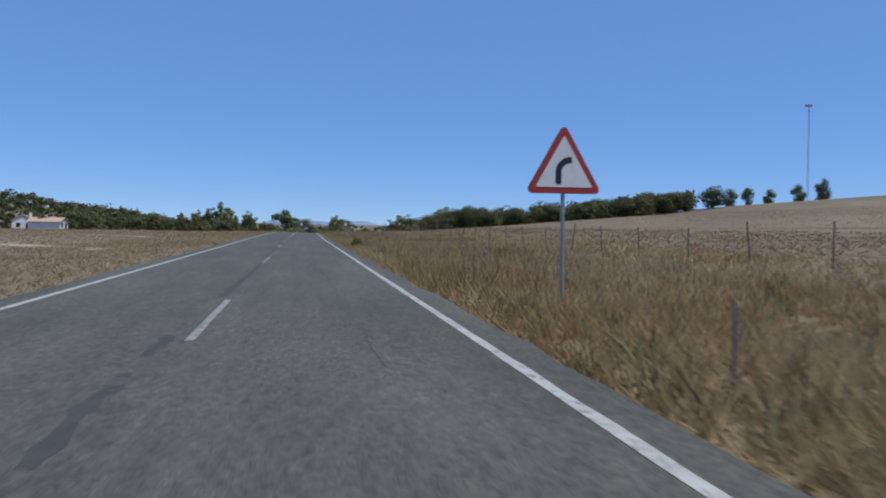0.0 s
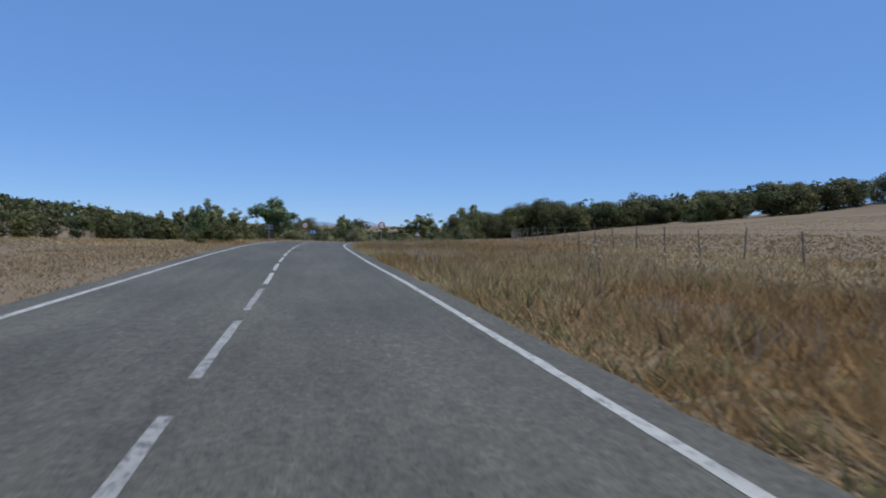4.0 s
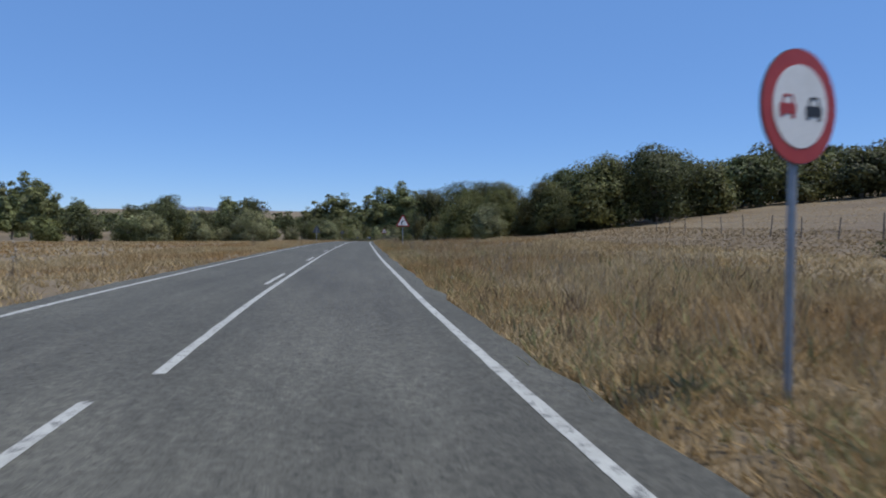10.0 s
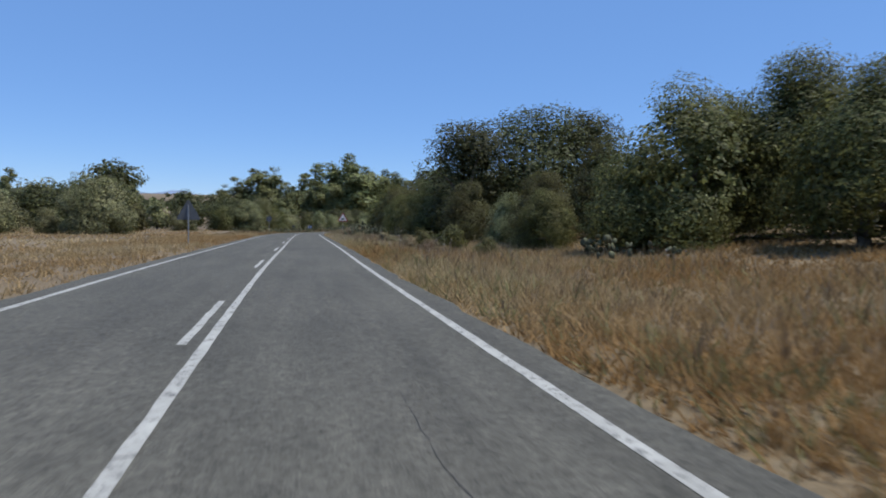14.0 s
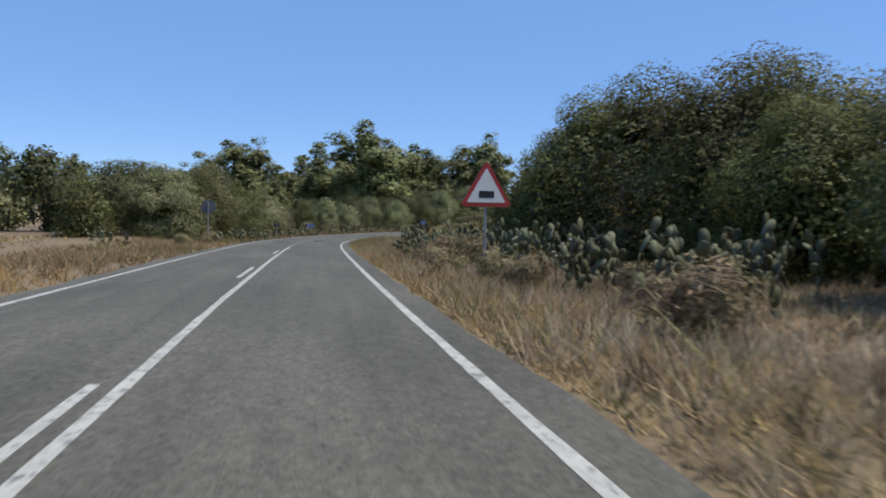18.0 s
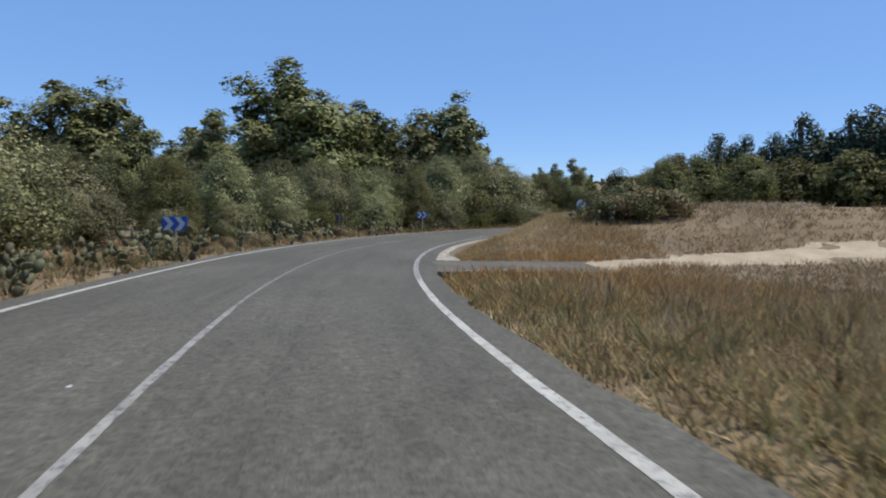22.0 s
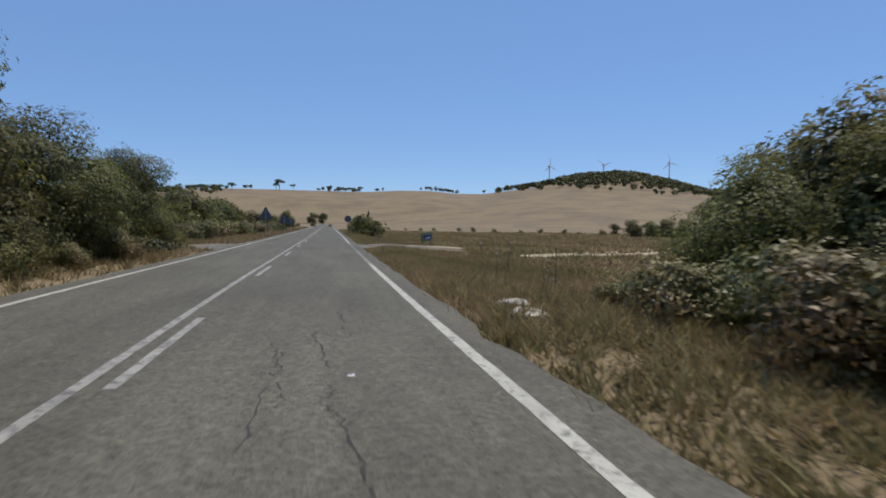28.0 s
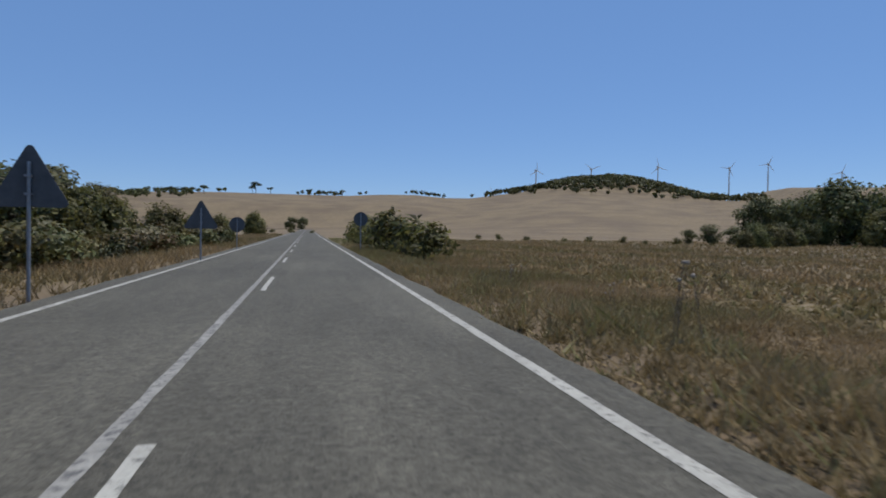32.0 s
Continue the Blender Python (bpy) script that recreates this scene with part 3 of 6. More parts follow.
def crack(s0, s1, d0, seed, width=0.03, drift=0.05, mat_=CRACK_AND_SHADE):
    rng = random.Random(seed)
    pts, s, d = [], s0, d0
    while s < s1:
        pts.append((s, d, width * rng.uniform(0.3, 1.0)))
        s += rng.uniform(0.05, 0.2)
        d += rng.gauss(0, drift)
    v, f = [], []
    for i, (a, b, w) in enumerate(pts):
        for sg in (1, -1):
            p = road_at(np.array(a), np.array(b + sg * w / 2))
            v.append((p[0], p[1], p[2] + 0.0025))
        if i and rng.random() > 0.3 * (1 + math.sin(a * 2.3)):
            f.append((2 * i - 2, 2 * i, 2 * i + 1, 2 * i - 1))
    ob = mesh_ob("crack", v, f, mat_)
    return tagged(ob, "dark open crack in the asphalt", "crack", group="cracks in the asphalt", kind="structure")


CRACKS = [(6, 9.5, 1.9), (22, 28, 2.3), (24, 30, 1.8), (36, 43, 2.0), (166, 172, 2.7), (168.5, 171, 2.5), (213, 219, 1.9), (402, 410, 1.2), (419.6, 423.2, 1.2), (420.5, 422.6, 1.35), (418.7, 424.5, 1.95), (423.5, 428, 2.0), (424, 428, 0.75),
          (430.5, 433, 2.0), (-4, 8, -0.25), (12, 22, -0.2), (27, 36, -0.22), (42, 49, -0.2), (53, 63, -0.15), (120, 126, 1.2), (186, 190, 2.3)]
CRACKS += [(380 + 1.1 * k, 384 + 1.3 * k, 0.4 + 0.16 * k) for k in range(9)]
for k, (a, b, c) in enumerate(CRACKS):
    crack(a, b, c, k, 0.2 if c < 0 else 0.03 if k in (8, 9, 10, 11) else 0.012, 0.025 if k in (8, 9, 10, 11) else 0.012, SEAM if c < 0 else CRACK_AND_SHADE)

# ---- leaves and trees ----
def leaf_cloud(rng, blobs, n, size, up=0.3, shell=0.62, aspect=0.5, out=0.75):
    """Corners of n four-cornered leaves spread over round clumps (x, y, z, r, squash)."""
    B = np.array(blobs, float)
    w = B[:, 3] ** 2
    k = rng.choice(len(B), n, p=w / w.sum())
    v = rng.normal(size=(n, 3))
    v /= np.linalg.norm(v, axis=1)[:, None]
    rad = shell + (1 - shell) * rng.random(n) ** 0.6
    lump = 1 + 0.16 * np.sin(v[:, 0] * 7 + k * 1.7) * np.sin(v[:, 1] * 6 + k) + 0.12 * np.sin(v[:, 2] * 11 + k * 2.3)
    c = B[k, :3] + v * (rad * lump * B[k, 3])[:, None] * np.stack([np.ones(n), np.ones(n), B[k, 4]], axis=1)
    mid = np.average(B[:, :3], axis=0, weights=w)
    far = (c - mid) / np.maximum(np.abs(B[:, :3] - mid).max(axis=0) + B[:, 3].mean(), 0.1)
    nrm = v * 0.5 + far * out + rng.normal(size=(n, 3)) * 0.42
    nrm[:, 2] += up
    nrm /= np.linalg.norm(nrm, axis=1)[:, None]
    t = np.cross(nrm, rng.normal(size=(n, 3)))
    t /= np.linalg.norm(t, axis=1)[:, None]
    b = np.cross(nrm, t)
    L = (size * rng.uniform(0.6, 1.35, n))[:, None]
    quad = np.stack([c - t * L * 0.5, c + b * L * aspect * 0.5, c + t * L * 0.5, c - b * L * aspect * 0.5], axis=1)
    return quad.reshape(-1, 3)


def add_chain(bm, pts, radii, seg=6):
    """One connected tube through several points."""
    rings = []
    for i, (p, r) in enumerate(zip(pts, radii)):
        d = Vector(pts[min(i + 1, len(pts) - 1)]) - Vector(pts[max(i - 1, 0)])
        q = d.to_track_quat("Z", "Y").to_matrix()
        rings.append([bm.verts.new(Vector(p) + q @ Vector((r * math.cos(k * math.tau / seg), r * math.sin(k * math.tau / seg), 0))) for k in range(seg)])
    for u, w in zip(rings, rings[1:]):
        for k in range(seg):
            bm.faces.new((u[k], u[(k + 1) % seg], w[(k + 1) % seg], w[k]))
    bm.faces.new(rings[-1])
    bm.faces.new(rings[0][::-1])
    return bm


def trunk_parts(t, rng, height, r, limbs, mat_, lean=0.1):
    """A tapered trunk and its limbs under the tree t."""
    q = Vector((rng.normal(0, lean), rng.normal(0, lean), height))
    part("trunk", add_chain(bmesh.new(), [(0, 0, -0.3), (q.x * 0.3, q.y * 0.2, height * 0.5), tuple(q)], [r * 1.25, r * 0.95, r * 0.7], 8), mat_, t)
    for tip in limbs:
        mid = q.lerp(Vector(tip), 0.5) + Vector((0, 0, 0.1 * height))
        part("limb", add_chain(bmesh.new(), [tuple(q - Vector((0, 0, 0.12 * height))), tuple(mid), tuple(tip)], [r * 0.6, r * 0.36, r * 0.12], 5), mat_, t)


def blobs_in(rng, n, rx, z0, z1, r0, r1, flat=0.9, top=0.5):
    """Clumps inside a rounded crown of radius rx between the heights z0 and z1."""
    out = []
    for i in range(n):
        h = rng.random()
        z = z0 + (z1 - z0) * h
        reach = rx * math.sqrt(max(0.05, 1 - (2 * h - 1) ** 2 * top - max(0, h - 0.5) * 0.6))
        a, q = rng.random() * math.tau, math.sqrt(rng.random())
        r = rng.uniform(r0, r1)
        q = max(0, reach * q - r * 0.3)
        out.append((q * math.cos(a), q * math.sin(a), z, r, flat))
    return out


def dome_blobs(rng, n, rx, top, r0, r1):
    """Small clumps over the skin of a rounded bush that reaches to the ground."""
    out = []
    lean = rng.normal(0, 0.18, 2)
    lobes = rng.uniform(0.82, 1.12, 5)
    for i in range(n):
        a = rng.random() * math.tau
        h = rng.random() ** 0.85
        wide = math.sqrt(max(0.0, 1 - max(0.0, (h - 0.3) / 0.74) ** 2)) * (0.82 + 0.18 * min(1.0, h / 0.3))
        wide *= lobes[int(a / math.tau * 5) % 5]
        r = rng.uniform(r0, r1)
        q = max(0.0, rx * wide - r * 0.75)
        out.append((q * math.cos(a) + lean[0] * h, q * math.sin(a) + lean[1] * h, max(r * 0.7, h * top - r * 0.8), r, 0.95))
    return out


TREES = {}
LABELS = {
    "olive": ("tree", "wild olive tree with dense grey-green crown", "roadside trees"),
    "pale_olive": ("tree", "bushy silver-leaved olive tree in dry grass", "roadside trees"),
    "oak": ("tree", "dark evergreen oak with broad crown", "evergreen oaks"),
    "eucalyptus": ("tree", "tall eucalyptus with ragged yellow-green crown", "eucalyptus trees"),
    "broadleaf": ("tree", "fresh green broadleaf tree with open crown", ""),
    "dark_tree": ("tree", "tall dark green leafy tree with uneven top", "dark leafy trees"),
    "conifer": ("tree", "dark pointed conifer at the field's edge", "dark conifers"),
    "umbrella_pine": ("tree", "umbrella pine on the far ridge", "ridge pines"),
    "bramble": ("bush", "green bramble thicket with dry tips", "roadside thickets"),
    "dry_bush": ("bush", "brown dried-out bush among the grass", "dried bushes"),
    "shrub": ("bush", "low dusty green shrub in dry grass", "low shrubs"),
}


def build_tree(kind, var, near):
    """near: 2 for many fine leaves beside the road, 1 and 0 for fewer and larger ones on trees that stay far off."""
    rng = np.random.default_rng(100 * var + sum(map(ord, kind)))
    t = new(kind)
    cut, grow = ((0.23, 1.95), (0.52, 1.34), (0.95, 1.02))[near]
    if kind == "eucalyptus":
        cut, grow = 0.5, 1.35

    def leaves(bl_, n_, size_, **kw):
        return leaf_cloud(rng, bl_, int(n_ * cut), size_ * grow, **kw)

    trunk_mat, leaf_mat = BARK, OLIVE
    if kind in ("olive", "pale_olive"):
        bl = dome_blobs(rng, 26, 2.35, 4.7, 0.5, 0.98)
        leaf_mat = OLIVE if kind == "olive" else OLIVE_PALE
        fine = 3.0 if near == 2 else 1.4 if near else 1.0
        core = [(a * 0.74, b * 0.74, 0.3 + c * 0.78, r * 0.7, f) for a, b, c, r, f in bl] + [(0, 0, 1.7, 1.7, 0.95), (0, 0, 2.7, 1.3, 0.95)]
        q = np.concatenate([leaves(bl, 8600 * fine, 0.15 / fine ** 0.5, aspect=0.42), leaves(bl, 1500 * fine, 0.12 / fine ** 0.5, shell=1.0, aspect=0.3), leaves(core, 4200 * fine, 0.2 / fine ** 0.5, shell=0.7, aspect=0.8)])
        frame_ = (1.2, 0.14, [b[:3] for b in bl[:3]])
    elif kind == "oak":
        bl = blobs_in(rng, 24, 3.4, 0.9, 6.6, 0.8, 1.6, 0.85) + [(0, 0, 3.4, 2.5, 1.0)]
        leaf_mat = OAK
        fine = 3.0 if near == 2 else 2.4 if near else 1.0
        q = leaves(bl, 12000 * fine, 0.24 / fine ** 0.5, aspect=0.55)
        frame_ = (2.3, 0.26, [b[:3] for b in bl[:4]])
    elif kind == "eucalyptus":
        bl = []
        for j in range(11):
            a, e = rng.random() * math.tau, rng.uniform(0.8, 4.6)
            top = rng.uniform(10.5, 16.5) if j else 18.3
            e = e if j else 0.6
            for h in np.arange(4.5, top, 1.5):
                bl.append((e * math.cos(a) + rng.normal(0, 0.8), e * math.sin(a) + rng.normal(0, 0.8), h, rng.uniform(1.1, 2.1) * (1.12 - 0.3 * h / top), 0.9))
        leaf_mat, trunk_mat = EUCA, BARK_PALE
        q = np.concatenate([leaves(bl, 32000, 0.3, up=0.25, shell=0.6, aspect=0.5), leaves([(a, b, c, r * 0.7, f) for a, b, c, r, f in bl], 3500, 0.75, shell=0.4, aspect=0.8)])
        frame_ = (7.0, 0.34, [b[:3] for b in bl[::9]])
    elif kind == "broadleaf":
        bl = blobs_in(rng, 26, 2.5, 1.5, 5.2, 0.55, 0.95, 0.75)
        leaf_mat = GREEN
        q = leaves(bl, 6200, 0.24, aspect=0.6, shell=0.4)
        frame_ = (1.8, 0.12, [b[:3] for b in bl[:9]])
    elif kind == "dark_tree":
        bl = blobs_in(rng, 44, 2.5, 1.0, 9.3, 0.9, 1.5, 1.0, top=0.45) + [(0, 0, 3.5, 2.2, 1.4), (0, 0, 6.5, 1.7, 1.4)]
        leaf_mat = OAK
        q = leaves(bl, 20000, 0.18, aspect=0.55)
        frame_ = (3.0, 0.2, [b[:3] for b in bl[:4]])
    elif kind == "conifer":
        bl = []
        for h in np.arange(0.5, 6.2, 0.32):
            w = 1.7 * (1 - h / 6.5) ** 0.8 + 0.06
            for j in range(4):
                a = rng.random() * math.tau
                bl.append((w * 0.62 * math.cos(a), w * 0.62 * math.sin(a), h, w * 0.42 + 0.12, 1.25))
        leaf_mat = CONIFER
        q = leaves(bl, 26000, 0.13, up=-0.05, aspect=0.34)
        frame_ = (5.8, 0.13, [])
    elif kind == "umbrella_pine":
        bl = blobs_in(rng, 14, 4.2, 6.6, 8.6, 1.0, 1.7, 0.55)
        leaf_mat = CONIFER
        q = leaves(bl, 2200, 0.6, aspect=0.4)
        frame_ = (5.4, 0.25, [b[:3] for b in bl[:4]])
    elif kind == "bramble":
        bl = blobs_in(rng, 12, 1.6, 0.3, 1.3, 0.4, 0.75, 0.75)
        leaf_mat = BRAMBLE
        q = np.concatenate([leaves(bl, 7000, 0.105, aspect=0.6), leaves(bl, 400, 0.2, shell=1.05, aspect=0.15)])
        frame_ = (0.3, 0.03, [b[:3] for b in bl[:2]])
    elif kind == "dry_bush":
        bl = blobs_in(rng, 9, 1.0, 0.25, 1.1, 0.3, 0.55, 0.9)
        leaf_mat = DRY_BUSH
        q = np.concatenate([leaves(bl, 1500, 0.13, aspect=0.3), leaves(bl, 700, 0.34, shell=0.7, aspect=0.06)])
        frame_ = (0.3, 0.03, [b[:3] for b in bl[:3]])
    else:
        bl = blobs_in(rng, 9, 0.9, 0.25, 1.2, 0.3, 0.5, 0.85)
        leaf_mat = OLIVE
        q = leaves(bl, 1700, 0.13, aspect=0.4)
        frame_ = (0.3, 0.03, [b[:3] for b in bl[:2]])
    trunk_parts(t, rng, frame_[0], frame_[1], frame_[2] if near == 2 or kind == "oak" else [], trunk_mat)
    q[:, 2] = np.maximum(q[:, 2], 0.02 + 0.1 * np.abs(np.sin(q[:, 0] * 9)))
    q = q.reshape(-1, 4, 3)
    q = np.stack([q[:, 0], q[:, 2], 2 * q[:, 1] - (q[:, 0] + q[:, 2]) / 2], axis=1).reshape(-1, 3)
    quads_ob("crown", q, 3, leaf_mat, t)
    cat, label, group = LABELS[kind]
    return tagged(t, label, cat, group)


NATURAL = {"olive": 5.0, "pale_olive": 5.0, "oak": 7.6, "eucalyptus": 19.5, "broadleaf": 5.7, "dark_tree": 10.3, "conifer": 6.5, "umbrella_pine": 9.4, "bramble": 1.8, "shrub": 1.55, "dry_bush": 1.5}
tree_rng = random.Random(11)


def plant(kind, x, y, height, wide=1.0, variants=3):
    """A tree of that height on the ground at x, y."""
    var = tree_rng.randrange(variants)
    k = height / NATURAL[kind]
    m = Matrix.LocRotScale((x, y, gz(x, y) - 0.06), Euler((0, 0, tree_rng.uniform(0, math.tau))), (k * wide, k * wide, k))
    st, off = project(x, y)
    near = 0
    if -10 < st[0] < 470:
        near = 2 if abs(off[0]) < (24 if 195 < st[0] < 312 else 11.2) else 1 if abs(off[0]) < (42 if 195 < st[0] < 312 else 22) else 0
    if (kind, var, near) not in TREES:
        t = build_tree(kind, var, near)
        t.matrix_basis = m
        TREES[(kind, var, near)] = t
        return t
    first = TREES[(kind, var, near)]
    s = first.scale
    return copy_thing(first, m @ Matrix.Diagonal((1 / s[0], 1 / s[1], 1 / s[2], 1)))


def plant_by_road(kind, s, d, height, wide=1.0):
    p = road_at(np.array(float(s)), np.array(float(d)))
    return plant(kind, float(p[0]), float(p[1]), height, wide)


# first stretch: the field's edge on the right, then the ridge with single trees
for k in range(30):
    u = k / 29
    h = 8.6 - 1.4 * min(1.0, u / 0.25) if u < 0.25 else 7.2 + 2.0 * max(0.0, u - 0.45) / 0.55
    near_by = 1 - 0.14 * step01(u, 0.2, 0.5)
    plant("oak" if k % 4 else "olive", -3.6 + near_by * (6.6 + 98 * u + tree_rng.uniform(-2.6, 2.6)), 17 + near_by * (201 + 36 * u + tree_rng.uniform(-4, 4)), near_by * (h + tree_rng.uniform(-1.3, 0.9)), 1.0 + tree_rng.uniform(0, 0.3))
for k in range(13):
    u = k / 12
    plant("oak", 4 + 90 * u + tree_rng.uniform(-3, 3), 224 + 42 * u + tree_rng.uniform(-3, 3), 8.0 + 2.0 * u + tree_rng.uniform(-1.2, 1.2), 1.15)
for x, y, h in ((112, 259, 9.0), (120.2, 261, 8.6), (129.2, 263, 8.0), (142, 265, 9.4), (149, 260, 10.2)):
    plant("oak", x, y, h, 0.72)
for x, y, h in ((-3.4, 221.5, 6.6), (-2.2, 218.8, 6.4), (-2.6, 224.5, 5.6), (0.6, 219.5, 7.0)):
    plant("olive", x, y, h, 1.15)
# left of the first stretch
plant("broadleaf", -33.2, 138.0, 4.9, 1.35)
plant("broadleaf", -36.5, 125.0, 3.2, 0.6)
plant("shrub", -30.3, 113.6, 1.7, 1.25)
plant("shrub", -31.5, 111.5, 1.1, 1.2)
for x, y, h in ((-60, 278, 5.0), (-66, 284, 5.2), (-54, 290, 4.2), (-72, 276, 5.0), (-54, 338, 6.2), (-60, 330, 5.5), (-49, 335, 5.0), (-66, 322, 6.4), (-75, 318, 6.6), (-46, 350, 4.6), (-65, 307, 8.2), (-61.5, 306, 5.8), (-44, 297, 6.4),
                (-83, 262, 5.2), (-92, 268, 5.0), (-100, 262, 4.7), (-110, 258, 5.2), (-40, 352, 4.4), (-58, 306, 4.8), (-52, 316, 5.2), (-70, 360, 8.2), (-62.3, 358, 7.2)):
    plant("oak" if int(x + y) % 3 == 0 else "olive" if (int(x) % 2) else "pale_olive", x, y, h * 1.36, 1.2)
for x, y, h in ((-47.7, 322, 11.0), (-51, 325, 8.5), (-62.5, 298, 10.6), (-68, 302, 8.6), (-57, 333, 8.4), (-40, 345, 7.6), (-36, 362, 8.0)):
    plant("oak", x, y, h, 1.0)
# pale bushes along the far edge of the field, tall dark trees behind them
for k, h in enumerate((3.2, 5.0, 4.3, 4.6, 5.0, 3.1, 4.4, 3.8, 4.6)):
    plant("pale_olive" if k % 3 else "olive", -150 + 9.1 * k, 328 + tree_rng.uniform(-3, 3), h, 1.35)
for x, h in ((-197.7, 10.6), (-190, 10.5), (-179, 10.5), (-173.7, 10.2), (-160.8, 12.8), (-153, 15.4), (-146.4, 17.0), (-137.8, 21.5), (-132.5, 18.0), (-126.9, 13.3), (-120.8, 13.7)):
    plant("eucalyptus", x, 408.5, h * 1.05, 1.2)
    plant("oak", x + 4, 400, 8.5 + 1.5 * math.sin(x), 1.4)
for x, y, h in ((-112, 300, 8.5), (-106, 303, 9.5), (-101, 298, 8.0), (-96, 305, 11.0), (-120, 296, 8.0), (-88, 400, 14), (-94, 404, 11), (-67, 403, 15.5), (-63, 405, 11),
                (-20, 420, 12), (-88.5, 545, 21), (-90, 300, 13), (-84, 306, 9)):
    plant("eucalyptus", x, y, h * 1.05, 1.2)
for k in range(24):
    if k not in (8, 10):
        plant("oak" if k % 3 else "olive", -205 + 6.2 * k + tree_rng.uniform(-2, 2), 226 + 1.7 * k + tree_rng.uniform(-4, 4), tree_rng.uniform(3.8, 5.6) * (1.75 if 9 <= k <= 19 else 1.0), 1.2)
# right side between the field and the first bend
for x, y, h, kind in ((-9.4, 221, 4.6, "pale_olive"), (-7.5, 227, 6.2, "olive"), (-13.0, 238, 3.0, "olive"), (-9.5, 233, 7.4, "olive"), (-4.5, 232, 7.6, "olive"), (-3.5, 222, 5.6, "olive"), (-12.5, 240, 4.0, "olive"),
                      (-11.5, 256, 9.3, "dark_tree"), (-6.5, 256, 10.4, "dark_tree"), (-1.5, 258, 10.2, "dark_tree"), (-13.5, 249, 4.4, "olive"), (-13.0, 243, 3.2, "pale_olive"), (-7, 243, 6.2, "olive"), (-2, 240, 7.5, "oak"), (4, 232, 8.2, "oak"),
                      (-6, 281, 8.0, "dark_tree")):
    plant(kind, x, y, h, 1.5 if kind == "dark_tree" else 1.1)
for k in range(12):
    s = 264 + 4.6 * k
    plant_by_road("olive" if k % 3 else "oak", s, 12.0 + tree_rng.uniform(-1.0, 1.5), 4.6 + tree_rng.uniform(-0.4, 0.9), 1.1)
    plant_by_road("oak" if k % 2 else "olive", s + 2, 18.5 + tree_rng.uniform(-1.5, 2), 6.4 + tree_rng.uniform(-0.6, 0.9), 1.1)
for x, y, h in ((-2.6, 324.5, 5.0), (-3.6, 320.8, 5.2), (-1.6, 321.5, 6.8), (-5.6, 316.8, 4.6), (-0.4, 326.5, 5.6)):
    plant("olive", x, y, h, 1.1)
for s, d, h in ((317, 9.2, 1.9), (319.5, 9.8, 1.9), (322, 10.6, 1.8), (324.5, 11.4, 1.7), (320.5, 12, 2.2)):
    plant_by_road("bramble", s, d, h, 1.1)
plant_by_road("olive", 318, 16.5, 7.6, 1.0)
plant("olive", -2.6, 317.6, 6.7, 1.0)
plant("olive", 2.0, 330.0, 8.3, 0.9)
plant("oak", 3.2, 327.0, 8.6, 0.9)
plant_by_road("olive", 312, 13.0, 6.4, 1.1)
# dark conifers behind the dry field at the bend
for k in range(14):
    h = (6.5 + 0.7 * math.sin(2.4 * k)) * min(1.22, 0.84 + 0.07 * k)
    u = k / 13
    x, y = 24.4 + 8 * u - 1.2 * math.sin(u * 9), 380 - 21 * u
    plant("conifer", x, y, h, 1.35)
    plant("conifer", x + 3 + tree_rng.uniform(-1, 1), y + 1.5, h * 1.04, 1.35)
    plant("olive", x - 2.5 + tree_rng.uniform(-1, 1), y - 1.5, tree_rng.uniform(3.4, 4.6), 1.3)
for k in range(12):
    plant("olive" if k % 2 else "oak", 33 + 2.6 * k + tree_rng.uniform(-1, 1), 357 - 4.5 * k, tree_rng.uniform(4.2, 5.6), 1.2)
for x, y, h, kind in ((2.6, 359.6, 1.5, "bramble"), (3.8, 358.6, 1.6, "bramble"), (5.4, 358.2, 1.4, "bramble"), (9.4, 367.0, 3.2, "olive"), (9.0, 364.4, 2.6, "olive"), (6.5, 362, 2.2, "olive"), (4.6, 360, 1.8, "bramble")):
    plant(kind, x, y, h, 1.15)
for x, y, h in ((112, 545, 17), (120, 550, 19), (128, 548, 21), (136, 552, 18), (98, 540, 15), (60, 482, 12)):
    plant("eucalyptus", x, y, h, 1.1)
# left belt round the bend
belt = [(296, -34, 4.4), (300, -29, 3.6), (306, -38, 4.2), (312, -33, 3.8), (318, -24, 5.0), (322, -18, 4.6), (328, -13.5, 4.6)]
belt += [(333, -9.6, 6.5), (338.5, -9.2, 7.1), (344, -10.2, 7.1), (349.5, -9.2, 6.2), (355, -8.8, 5.7), (361.5, -9.6, 4.1), (367, -9.0, 4.3), (373, -9.2, 5.3), (379, -9.0, 4.9), (384.5, -9.2, 5.5), (388.6, -7.4, 3.7), (392.3, -9.2, 5.5)]
belt += [(397, -8.8, 6.1), (402.4, -8.8, 7.3), (406.4, -7.8, 6.0), (410.2, -9.0, 8.3), (415, -8.8, 7.5), (419.5, -8.4, 6.4), (424, -8.8, 6.4), (428.5, -7.6, 6.4), (433, -7.2, 5.3), (437.5, -7.0, 5.2), (441.5, -6.9, 4.9), (445.5, -6.8, 4.6), (448.6, -7.2, 4.2)]
